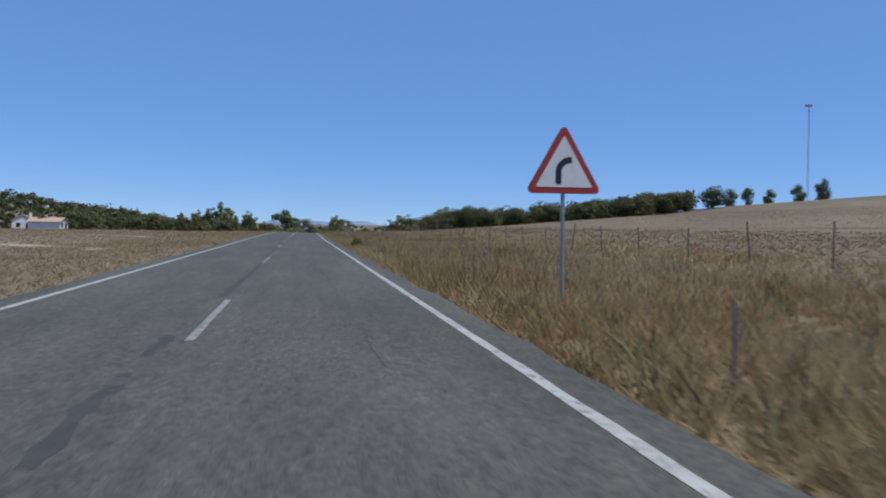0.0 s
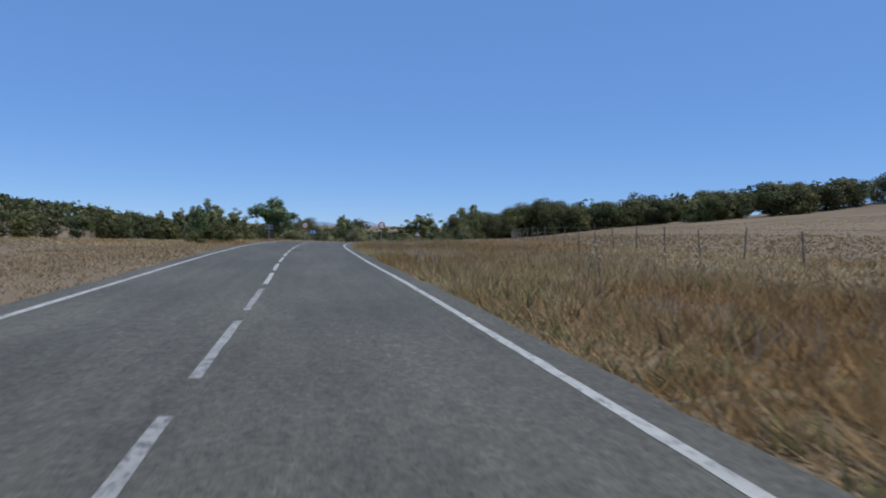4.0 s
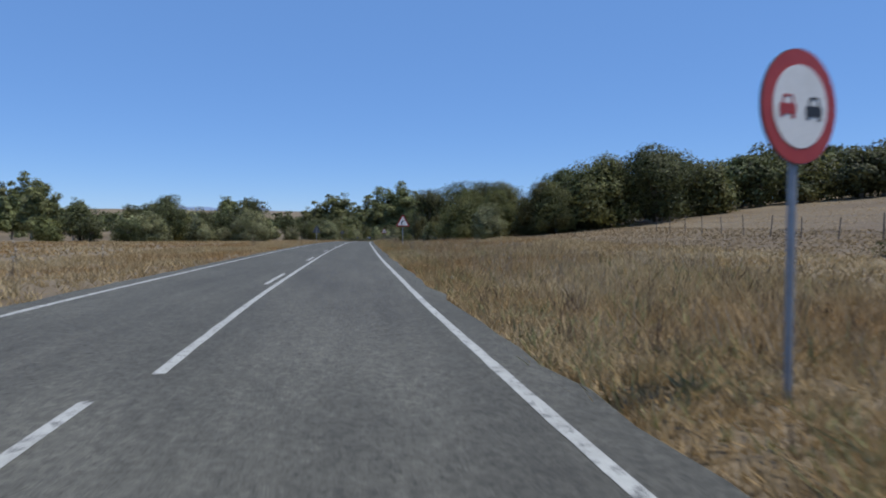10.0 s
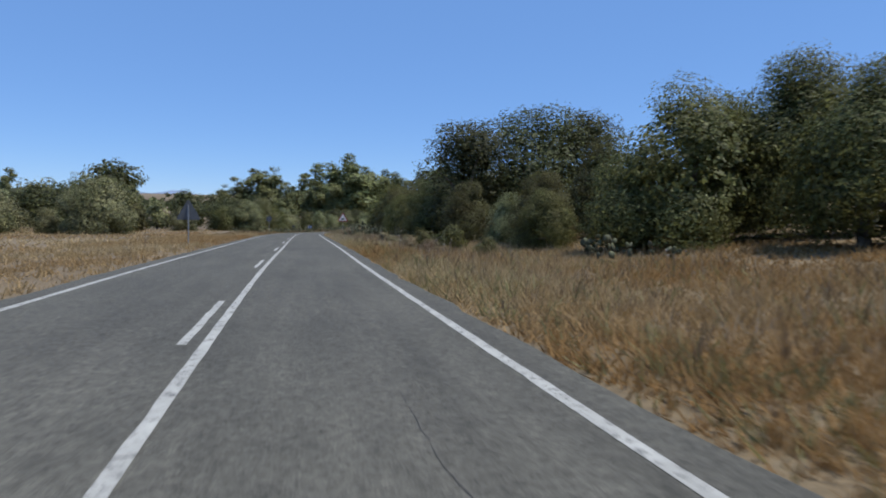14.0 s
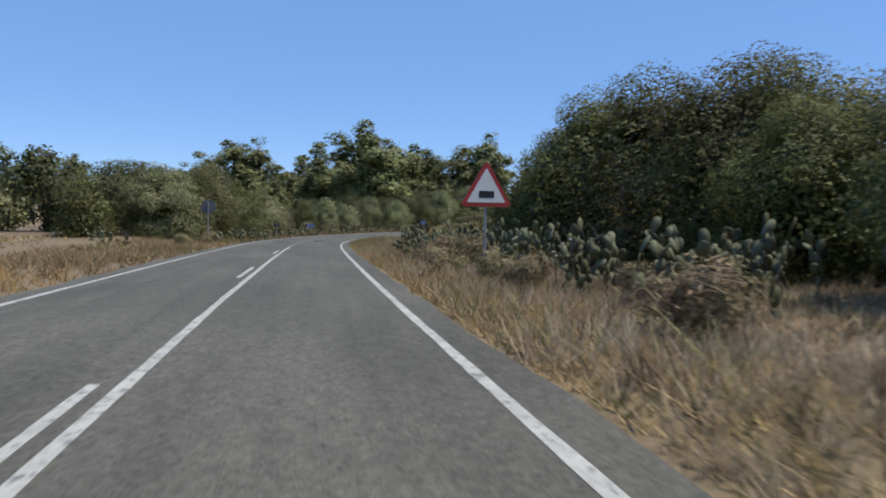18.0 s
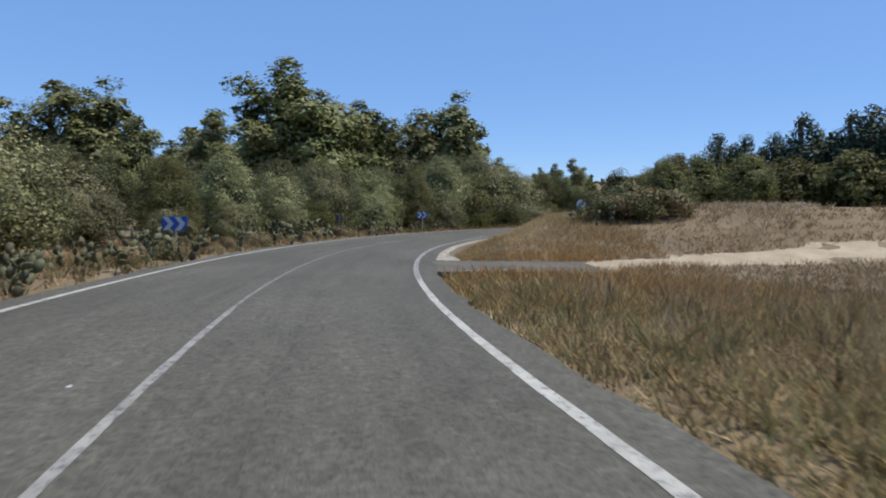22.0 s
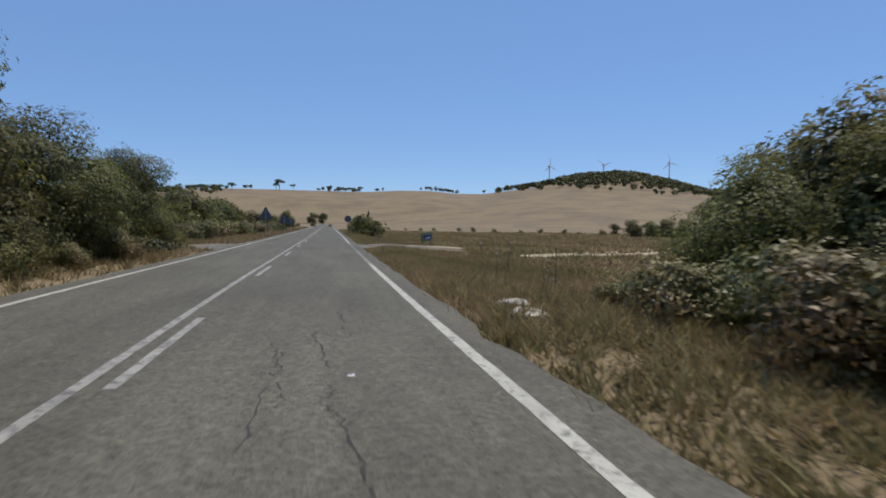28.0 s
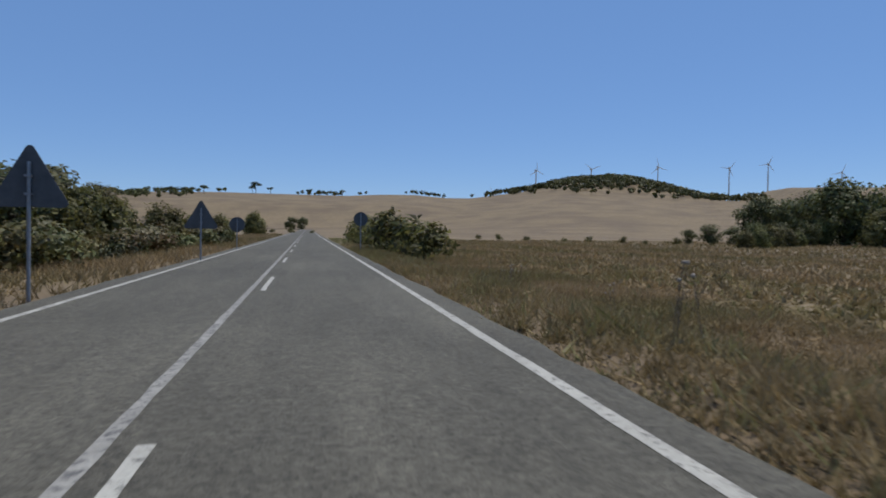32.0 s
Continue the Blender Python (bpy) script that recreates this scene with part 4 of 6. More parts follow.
for k, (s, d, h) in enumerate(belt):
    h *= 1.08 if 380 < s < 436 else 1.0
    plant_by_road(("oak", "olive")[k % 2] if s > 421 else "olive" if k in (10, 13, 19, 21) or k % 2 == 0 and k < 10 else "pale_olive", s, d, h, 0.98 if 358 < s < 400 else 1.1)
    if 330 < s < 436:
        plant_by_road("oak", s + 2.8, d - 5.5, h * 0.92, 1.3)
for x, y, h in ((3, 438, 25), (-3, 441, 17), (9, 445, 21), (15, 450, 20.5), (-9, 446, 15.5), (21, 455, 20), (30, 459, 20.5), (37, 460, 26), (43, 463, 16), (-24, 437, 19.5), (-30, 440, 18.5), (-15, 452, 12.0), (-3, 523, 27.5), (-10, 520, 22),
                (5, 530, 20), (14, 520, 20), (58, 474, 14), (28, 470, 14), (-40, 436, 13)):
    plant("eucalyptus", x, y, h * 1.03, 1.55)
plant("olive", -28.5, 332.5, 5.4, 1.35)
# lower rounded bushes in front of the belt, close to the lane
for s, d, h in ((364, -7.2, 2.2), (370.5, -7.4, 2.6), (376, -7.0, 2.4), (381.5, -7.6, 2.8), (395, -6.8, 3.2), (400, -6.6, 3.6), (413, -6.8, 4.2), (418, -6.6, 3.8), (423, -6.6, 3.4), (428, -6.6, 3.6), (433, -6.4, 3.4), (439, -6.4, 3.0)):
    plant_by_road("olive" if int(s) % 2 else "pale_olive", s, d, h, 1.1)
for k in range(14):
    plant_by_road("dry_bush", 356 + 2.7 * k, -4.7 - 0.2 * math.sin(2.9 * k), 0.75 + 0.2 * math.sin(1.9 * k), 1.2)
for k in range(9):
    plant_by_road("bramble", 413 + 3.7 * k, -5.2, 1.0 + 0.2 * math.sin(2 * k), 0.9)
for k in range(16):
    plant_by_road("bramble", 466 + 3.4 * k, -8.4 + 0.5 * math.sin(2.2 * k) + 0.1 * k, 1.5 + 0.35 * math.sin(1.4 * k), 1.25)
for s, d, h in ((307.5, 13.2, 7.7), (304.5, 14.0, 7.9), (301.5, 14.6, 7.6), (298.5, 14.8, 6.8), (310, 13.4, 7.4), (284, 17.0, 7.2), (287.5, 17.5, 7.6)):
    plant_by_road("olive", s, d, h, 1.2)
# right of the bend, on the bank
for s, d, h, kind in ((374, 14.5, 2.8, "olive"), (378, 15, 3.4, "olive"), (382, 14.6, 3.2, "olive"), (386, 14.6, 3.6, "olive"), (391, 14.2, 3.6, "olive"), (396, 12.6, 3.2, "olive"), (401, 10.8, 4.0, "olive"), (405, 10.5, 5.2, "olive"), (409, 10.4, 5.6, "olive"),
                      (413, 11, 4.6, "olive"), (417.5, 10.5, 3.2, "olive"), (421, 10.4, 3.4, "olive"), (426.6, 9.6, 3.6, "olive"), (427.2, 12.0, 5.2, "olive"), (424.4, 10.6, 3.9, "olive"), (429, 12.6, 4.7, "olive"), (388, 20, 3.8, "olive"), (393, 20, 4.2, "olive"), (398, 17, 5.0, "olive"), (405, 16.5, 5.8, "olive")):
    plant_by_road(kind, s, d, h, 1.15)
for s, d, h in ((381, 12.0, 1.5), (384, 11.8, 1.7), (388, 11.6, 1.7), (391.5, 11.0, 1.7), (395, 10.2, 1.6), (399, 8.9, 1.4), (403, 7.6, 1.6), (407, 7.6, 1.5), (412, 7.4, 1.6), (416, 7.2, 1.7), (419.5, 7.0, 1.7), (423, 7.9, 1.5), (425, 7.6, 1.3), (427, 7.9, 1.1), (429, 8.4, 0.9), (421.5, 7.4, 1.5), (424, 9, 1.8)):
    plant_by_road("bramble", s, d, h, 1.15)
# last stretch
for s, d, h in ((462, -22, 4.2), (467, -19, 4.2), (472, -17, 4.4), (478, -15, 4.8), (484, -13.5, 4.8), (490, -12.5, 4.6), (497, -11.5, 4.4), (505, -10.5, 4.2), (513, -9, 3.6), (521, -8, 3.4), (455, -24, 4.0), (450, -27, 4.4), (446, -30, 5.0)):
    plant_by_road("olive", s, d, h, 1.25)
for k in range(9):
    plant_by_road("oak" if k % 2 else "olive", 474 + 3.4 * k, -10.6 - 0.8 * math.sin(2.1 * k), 4.0 + 0.5 * math.sin(1.2 * k), 1.2)
for s, d, h in ((470, -30, 6.0), (480, -28, 5.6), (492, -24, 5.2), (442, -22, 5.0), (448, -36, 6), (456, -40, 6), (464, -40, 6), (530, -7.5, 3.2), (538, -8, 3.2), (436, -30, 6), (430, -24, 6), (500, -30, 5), (510, -24, 4.6)):
    plant_by_road("olive", s, d, h, 1.25)
for s, d, h in ((456, -14, 1.4), (460, -13, 1.5), (464, -12, 1.5), (468, -11, 1.4), (472, -10, 1.3), (452, -17, 1.5), (476, -9.4, 1.2), (447, -19, 1.6)):
    plant_by_road("bramble", s, d, h, 1.3)
plant("conifer", 117.0, 441.5, 4.2, 0.7)
for s, d, h in ((498, 6.8, 2.4), (502, 7.0, 2.9), (506, 6.8, 3.3), (510, 7.2, 3.0), (514, 6.6, 3.1), (519, 6.8, 3.4), (524, 6.4, 3.1), (530, 6.8, 3.4), (538, 6.6, 3.0), (546, 6.8, 3.2)):
    plant_by_road("shrub", s, d, h, 1.2)
for x, y, h, kind in ((420, 642, 8.5, "oak"), (424, 636, 8.0, "oak"), (184, 502, 5.6, "olive"), (190, 506, 5.2, "olive"), (200, 405, 4.4, "olive"), (207, 402, 5.2, "olive"), (214, 398, 4.0, "olive"), (222, 395, 3.2, "olive"), (192, 408, 3.6, "olive"),
                      (222, 380, 8.5, "olive"), (226, 374, 9.5, "olive"), (232, 368, 10, "olive"), (218, 372, 8.5, "olive"), (228, 362, 10, "olive"), (212, 366, 9, "olive"), (235, 378, 8.5, "olive"), (220, 356, 9.5, "olive"), (240, 388, 7, "olive"), (208, 358, 9, "olive")):
    plant(kind, x, y, h, 1.15)
for k in range(16):
    a, q = k * 2.4, 4 + 22 * math.sqrt(k / 16)
    plant("oak", 259 + q * math.cos(a), 362 + q * math.sin(a), 12.5 + 3.5 * math.sin(1.9 * k), 1.2)
for k in range(14):
    plant("oak", 372 + 4.5 * k, 388 - 4.5 * k, 14 + 3 * math.sin(2.3 * k), 1.3)
for x, y, h in ((226, 412, 5.0), (229.5, 403, 5.4), (234, 391, 5.2), (227, 407, 4.6), (232, 397, 5.6), (223, 417, 3.4)):
    plant("oak", x, y, h, 1.2)
for k in range(26):
    u = k / 25
    plant("shrub", 240 - 30 * u + tree_rng.uniform(-4, 4), 540 - 150 * u + tree_rng.uniform(-3, 3), tree_rng.uniform(0.8, 2.0), 1.2)
bushes = [(242, 6.6, 0.9), (249, 6.8, 1.0), (255, 6.6, 0.9), (261, 6.8, 1.0), (266, 7.4, 0.9), (271, 6.8, 0.8), (277, 6.2, 0.9)]
bushes += [(295 + 3.1 * k, 5.6 + 0.3 * math.sin(1.9 * k), 0.85 + 0.15 * math.sin(0.9 * k)) for k in range(8)]
bushes += [(379 + 4.3 * k, 7.6 - 0.12 * k + 0.3 * math.sin(2.1 * k), 0.95 + 0.12 * math.sin(0.8 * k)) for k in range(9)]
bushes += [(324, -6.4, 0.9), (328, -6.0, 0.9), (331, -6.2, 1.0), (347, -6.0, 0.9), (350, -6.2, 1.0)]
bushes += [(283 + 3.3 * k, 6.6 + 0.5 * math.sin(2.6 * k), 1.15 + 0.25 * math.sin(1.3 * k)) for k in range(10)]
for s, d, h in bushes:
    plant_by_road("dry_bush", s, d, h, 1.15)
for x, y, h in ((766, 910, 15), (752, 905, 10), (690, 925, 9), (700, 935, 10), (640, 930, 9), (790, 905, 9), (810, 860, 9), (840, 830, 8), (870, 845, 8), (665, 930, 8)):
    plant("umbrella_pine", x, y, h, 1.1, 1)


def far_wood(name, places, label, seed, size=1.6, per=60):
    """A distant wood: many crowns of leaf clumps in one object."""
    rng = np.random.default_rng(seed)
    chunks = []
    for x, y, h in places:
        r = h * 0.42
        bl = [(x + rng.normal(0, r * 0.4), y + rng.normal(0, r * 0.4), gz(x, y) + h * rng.uniform(0.45, 0.75), r * rng.uniform(0.5, 0.8), 0.8) for _ in range(4)]
        chunks.append(leaf_cloud(rng, bl, per, size, shell=0.7, aspect=0.8))
    ob = quads_ob(name, np.concatenate(chunks), 4, OAK)
    return tagged(ob, label, "wood", kind="stuff")


wr = random.Random(5)
far_wood("far_wood", [(-400 + max(-320, min(200, wr.gauss(0, 150))), 430 + max(-200, min(260, wr.gauss(0, 110))), wr.uniform(6, 9)) for _ in range(700)], "dark wooded rise behind the fields", 1, 2.0, 40)
far_wood("far_wood", [(wr.uniform(-260, -60), wr.uniform(330, 520), wr.uniform(5, 9)) for _ in range(420)], "mixed wood beyond the field", 2, 1.6, 50)
far_wood("far_wood", [(1060 + wr.gauss(0, 90), 495 + max(-170, min(170, wr.gauss(0, 80))), wr.uniform(6, 10)) for _ in range(1500)], "dark scrub on the hill below the turbines", 3, 3.2, 30)
far_wood("far_wood", [(wr.uniform(-60, 100), wr.uniform(490, 640), wr.uniform(7, 12)) for _ in range(260)], "wood behind the eucalyptus trees", 4, 1.8, 45)
far_wood("far_wood", [(wr.uniform(20, 90), wr.uniform(228, 300), wr.uniform(6, 9)) for _ in range(200)], "oak wood on the right-hand slope", 6, 1.2, 70)
far_wood("far_wood", [(820 + 260 * u + wr.gauss(0, 12), 905 - 330 * u + wr.gauss(0, 12), wr.uniform(4, 8)) for u in [wr.choice((0.1, 0.16, 0.45, 0.52, 0.9)) + wr.gauss(0, 0.03) for _ in range(60)]], "scattered trees on the far ridge", 7, 2.2, 40)
far_wood("far_wood", [(560 + wr.gauss(0, 70), 960 + wr.gauss(0, 40), wr.uniform(5, 9)) for _ in range(220)], "wood on the far ridge", 8, 2.2, 40)


far_wood("far_wood", [(wr.uniform(-330, 160), wr.uniform(600, 980), wr.uniform(7, 11)) for _ in range(420)], "woods on the low ground ahead", 9, 2.2, 40)

# mountains on the horizon, the blue of aerial haze painted into their colour
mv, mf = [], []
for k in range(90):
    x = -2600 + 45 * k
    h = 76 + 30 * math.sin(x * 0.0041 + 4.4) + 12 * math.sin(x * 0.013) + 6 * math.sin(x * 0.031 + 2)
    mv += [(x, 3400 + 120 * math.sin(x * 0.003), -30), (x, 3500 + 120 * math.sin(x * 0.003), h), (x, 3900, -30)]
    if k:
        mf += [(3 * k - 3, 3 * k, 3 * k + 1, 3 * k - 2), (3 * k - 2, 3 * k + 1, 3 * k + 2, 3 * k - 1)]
tagged(mesh_ob("backdrop", mv, mf, MOUNTAIN, smooth=True), "mountains on the horizon coloured with blue haze", "mountain", kind="structure")


# ---- grass ----
def grass(name, s0, s1, d0, d1, tufts, blades, h0, h1, mat_, seed, label, width=0.017, lean=0.65, power=1.0):
    rng = np.random.default_rng(seed)
    n = int(abs(s1 - s0) * abs(d1 - d0) * tufts)
    s = rng.uniform(s0, s1, n)
    d = d0 + (d1 - d0) * rng.random(n) ** power
    p = road_at(s, d)
    keep = clear(s, d)
    p, n = p[keep], int(keep.sum())
    p[:, 2] = ground_z(p[:, 0], p[:, 1])
    patchy = 0.6 + 0.55 * np.sin(p[:, 0] * 0.9 + 2 * np.sin(p[:, 1] * 0.35)) * np.sin(p[:, 1] * 0.7 + p[:, 0] * 0.2) * 0.6 + 0.25 * rng.random(n)
    base = np.repeat(p, blades, axis=0) + np.concatenate([rng.normal(0, 0.07, (n * blades, 2)), np.zeros((n * blades, 1))], axis=1)
    m = n * blades
    h = rng.uniform(h0, h1, m) * np.repeat(np.clip(patchy, 0.5, 1.25), blades)
    a = rng.random(m) * math.tau
    ln = rng.normal(0, lean, (m, 2)) * h[:, None]
    tip = base + np.stack([ln[:, 0], ln[:, 1], h], axis=1)
    w = width * rng.uniform(0.6, 1.5, m)
    side = np.stack([np.cos(a) * w, np.sin(a) * w, 0 * a], axis=1)
    tri = np.stack([base - side, base + side, tip], axis=1)
    ob = quads_ob(name, tri.reshape(-1, 3), 3, mat_)
    return tagged(ob, label, "grass", kind="stuff")


TRACKS = [([(-6.0, 350.9), (-2.5, 351.4), (2, 350.9), (8, 349.8), (16, 348.0), (30, 343), (60, 330)], 2.6), ([(65.0, 411.8), (67.2, 408.8), (70, 404.8), (75, 401.5), (84, 396.5), (96, 393.5), (112, 391.5), (140, 386), (180, 372)], 3.0),
          ([(68.6, 406.6), (72, 405.2), (78, 402.6), (86, 399.4), (96, 396.8)], 1.2)]


def clear(s, d):
    """True where grass may grow: not on entrances, tracks, concrete or the road."""
    ok = np.abs(d) > 3.75
    p = road_at(s, d)
    for line, wide in TRACKS:
        q = np.array(line, float)
        for a, b in zip(q, q[1:]):
            u = np.clip(((p[..., :2] - a) @ (b - a)) / ((b - a) @ (b - a)), 0, 1)
            ok &= np.hypot(p[..., 0] - a[0] - u * (b - a)[0], p[..., 1] - a[1] - u * (b - a)[1]) > wide * 0.42
    ok &= ~((d > 0) & (s > 354.0) & (s < 359.2) & (d < 9.2))
    ok &= ~((d > 0) & (s > 356) & (s < 404) & (d < np.interp(s, RS, RIGHT) + np.interp(s, [370, 378], [0.98, 1.12]) + 0.35 * (1 - step01(s, 359.3, 363.5))))
    ok &= ~((d > 4.0) & (s > 353.7) & (s < 354.6) & (d < 6.3))
    ok &= ~((d > 5.35) & (s > 363.5) & (s < 392) & (d < 6.25 + 0.5 * np.sin(s * 1.9)) & (np.sin(s * 3.1 + d * 4) > -0.3))
    ok &= ~((d > 0) & (d < 10) & (np.abs(s - 456.8) < 2.5 + 1.2 * (1 - np.clip((d - 3.5) / 5, 0, 1)) ** 2))
    ok &= ~((d < 0) & (d > -8) & (np.abs(s - 454.5) < 3.3 + 1.5 * (1 - np.clip((-d - 3.5) / 4, 0, 1)) ** 2))
    return ok


grass("dry_grass", -12, 120, 3.7, 12, 21, 8, 0.12, 0.5, STRAW, 1, "tall dry brown grass on the verge", 0.011, 0.55)
grass("dry_grass", 120, 262, 3.7, 12, 21, 8, 0.12, 0.5, STRAW, 2, "tall dry brown grass on the verge", 0.011, 0.55)
grass("dry_grass", 262, 320, 3.7, 12, 20, 8, 0.12, 0.48, STRAW_PALE, 3, "dry pale grass on the verge", 0.011, 0.55)
grass("dry_grass", 320, 352, 3.7, 12, 20, 8, 0.12, 0.46, PLAIN_GRASS, 37, "dry brown grass inside the bend", 0.011, 0.55)
grass("weeds", 316, 352, 3.75, 6.5, 9, 6, 0.12, 0.4, GREEN_GRASS, 38, "half-green weeds at the road's edge", 0.011)
grass("dry_grass", 404, 420, 4.7, 12, 12, 8, 0.15, 0.5, STRAW_PALE, 4, "sparse straw on the bank")
grass("dry_grass", 404, 520, 3.7, 12, 26, 7, 0.1, 0.38, PLAIN_GRASS, 5, "dry grass along the straight", 0.012, 0.6)
grass("dry_grass", -10, 330, 12, 18, 14.0, 4, 0.1, 0.36, STRAW, 6, "dry grass in the field", 0.028, 0.7)
grass("dry_grass", -10, 300, 18, 30, 8, 4, 0.06, 0.2, STUBBLE, 27, "short golden grass beyond the fence", 0.036, 1.2)
grass("dry_grass", 0, 250, 30, 60, 3.6, 3, 0.04, 0.09, SLOPE_GRASS, 31, "short golden stubble on the slope", 0.04, 1.4)
grass("dead_weeds", -10, 350, 4.1, 13, 1.1, 7, 0.25, 0.62, DEAD_WEED, 32, "dark brown dead weeds with dry seed heads", 0.016, 0.4)
grass("dry_grass", 415, 600, 12, 50, 3.6, 4, 0.15, 0.45, PLAIN_GRASS, 7, "dry brown grass on the plain", 0.065, 0.8)
grass("dry_grass", -12, 110, -3.65, -12, 16, 6, 0.06, 0.22, STUBBLE, 8, "short dry grass on the far verge", 0.013, 0.9)
grass("dry_grass", 110, 300, -3.65, -12, 8, 7, 0.12, 0.42, STRAW, 35, "dry grass on the far verge", 0.014)
grass("dry_grass", 300, 600, -3.65, -10, 8, 7, 0.15, 0.5, PLAIN_GRASS, 9, "dry brown grass below the trees")
grass("dry_grass", -12, 110, -12, -50, 4, 4, 0.05, 0.14, STUBBLE, 10, "dry stubble in the field", 0.03, 1.0)
grass("dry_grass", 110, 330, -12, -50, 1.8, 4, 0.1, 0.28, STRAW, 36, "dry stubble in the field", 0.045, 0.8)
grass("dry_grass", -10, 352, 3.62, 5.6, 26, 6, 0.08, 0.3, STRAW, 28, "dense dry grass along the road's edge", 0.011, 0.8)
grass("weeds", -10, 350, 3.75, 5.2, 6, 6, 0.12, 0.5, GREEN_GRASS, 11, "half-green weeds at the road's edge")
grass("pale_grass", -10, 350, 5, 14, 1.6, 7, 0.4, 0.8, STRAW_PALE, 12, "pale seed-bearing grass stalks", 0.009, 0.35)
grass("weeds", 410, 560, 3.75, 7, 3, 6, 0.12, 0.45, GREEN_GRASS, 13, "half-green weeds at the road's edge")
grass("weeds", -10, 350, 4.5, 12, 1.2, 6, 0.2, 0.6, GREEN_GRASS, 14, "olive-green weeds in the verge")
grass("dry_grass", 352, 372, 8.5, 34, 10, 7, 0.14, 0.4, STUBBLE, 15, "dry golden grass in the field beside the bend", 0.013)
grass("dry_grass", 318, 354, 9, 40, 11, 7, 0.12, 0.36, STUBBLE, 16, "dry golden grass in the field beside the bend", 0.012)
grass("dry_grass", 372, 415, 11, 22, 5, 7, 0.2, 0.5, STRAW_PALE, 17, "dry straw on top of the bank", 0.025)
grass("dry_grass", -10, 352, 3.7, 10, 22, 4, 0.06, 0.2, STRAW, 18, "short flattened straw between the tufts", 0.018, 1.2)
grass("dry_grass", 404, 520, 3.7, 14, 26, 4, 0.06, 0.2, PLAIN_GRASS, 19, "short flattened straw between the tufts", 0.022, 1.2)
grass("weeds", 415, 560, 5, 20, 0.8, 6, 0.15, 0.4, GREEN_GRASS, 21, "olive-green weeds on the plain", 0.03)
grass("dry_grass", 357, 404, 4.1, 12, 18, 8, 0.12, 0.45, STRAW, 22, "dense dry weeds on the bank", 0.011, 0.7)
grass("dry_grass", 359, 404, 4.1, 6.2, 26, 7, 0.1, 0.36, PLAIN_GRASS, 33, "brown weeds hanging over the gutter", 0.011, 0.8)
grass("weeds", 361, 374, 4.1, 6.4, 8, 7, 0.15, 0.42, GREEN_GRASS, 34, "half-green weeds behind the gutter", 0.011, 0.6)
grass("dry_grass", 425, 620, 50, 130, 0.9, 3, 0.2, 0.45, PLAIN_GRASS, 23, "dry brown grass far out on the plain", 0.12, 0.8)
grass("dry_grass", 349, 354.1, 3.8, 9, 14, 7, 0.2, 0.55, STRAW, 24, "dry weeds beside the culvert", 0.018, 0.7)
grass("dry_grass", 347, 353.9, 3.7, 11, 30, 6, 0.1, 0.36, STRAW, 29, "thick dry grass before the field entrance", 0.014, 0.8)
grass("dry_grass", 404, 470, 3.65, 9, 16, 6, 0.1, 0.32, PLAIN_GRASS, 30, "brown grass at the edge of the straight", 0.014, 0.8)
grass("weeds", 349, 354, 3.8, 6, 8, 6, 0.2, 0.5, GREEN_GRASS, 25, "half-green weeds in the ditch")
grass("dry_grass", 412, 540, 5, 26, 5, 4, 0.05, 0.16, PLAIN_GRASS, 26, "flattened brown straw on the plain", 0.09, 1.6)


# ---- road signs ----
def pole(bm, h, r=0.035, d=0.045):
    add_tube(bm, (0, d, -0.3), (0, d, h), r, r, 10)


def curve_symbol(bm, y0, y1):
    """A thick line that rises and bends to the right."""
    pts = [(-0.1 + 0.0 * k, -0.26 + 0.05 * k) for k in range(4)]
    pts += [(0.13 - 0.23 * math.cos(a), -0.06 + 0.2 * math.sin(a)) for a in [math.radians(6 + 14 * k) for k in range(7)]]
    w = 0.05
    left, right = [], []
    for i, p in enumerate(pts):
        q, r = pts[max(0, i - 1)], pts[min(len(pts) - 1, i + 1)]
        t = Vector((r[0] - q[0], r[1] - q[1])).normalized()
        left.append((p[0] - t.y * w, p[1] + t.x * w))
        right.append((p[0] + t.y * w, p[1] - t.x * w))
    add_prism(bm, right + left[::-1], y0, y1)


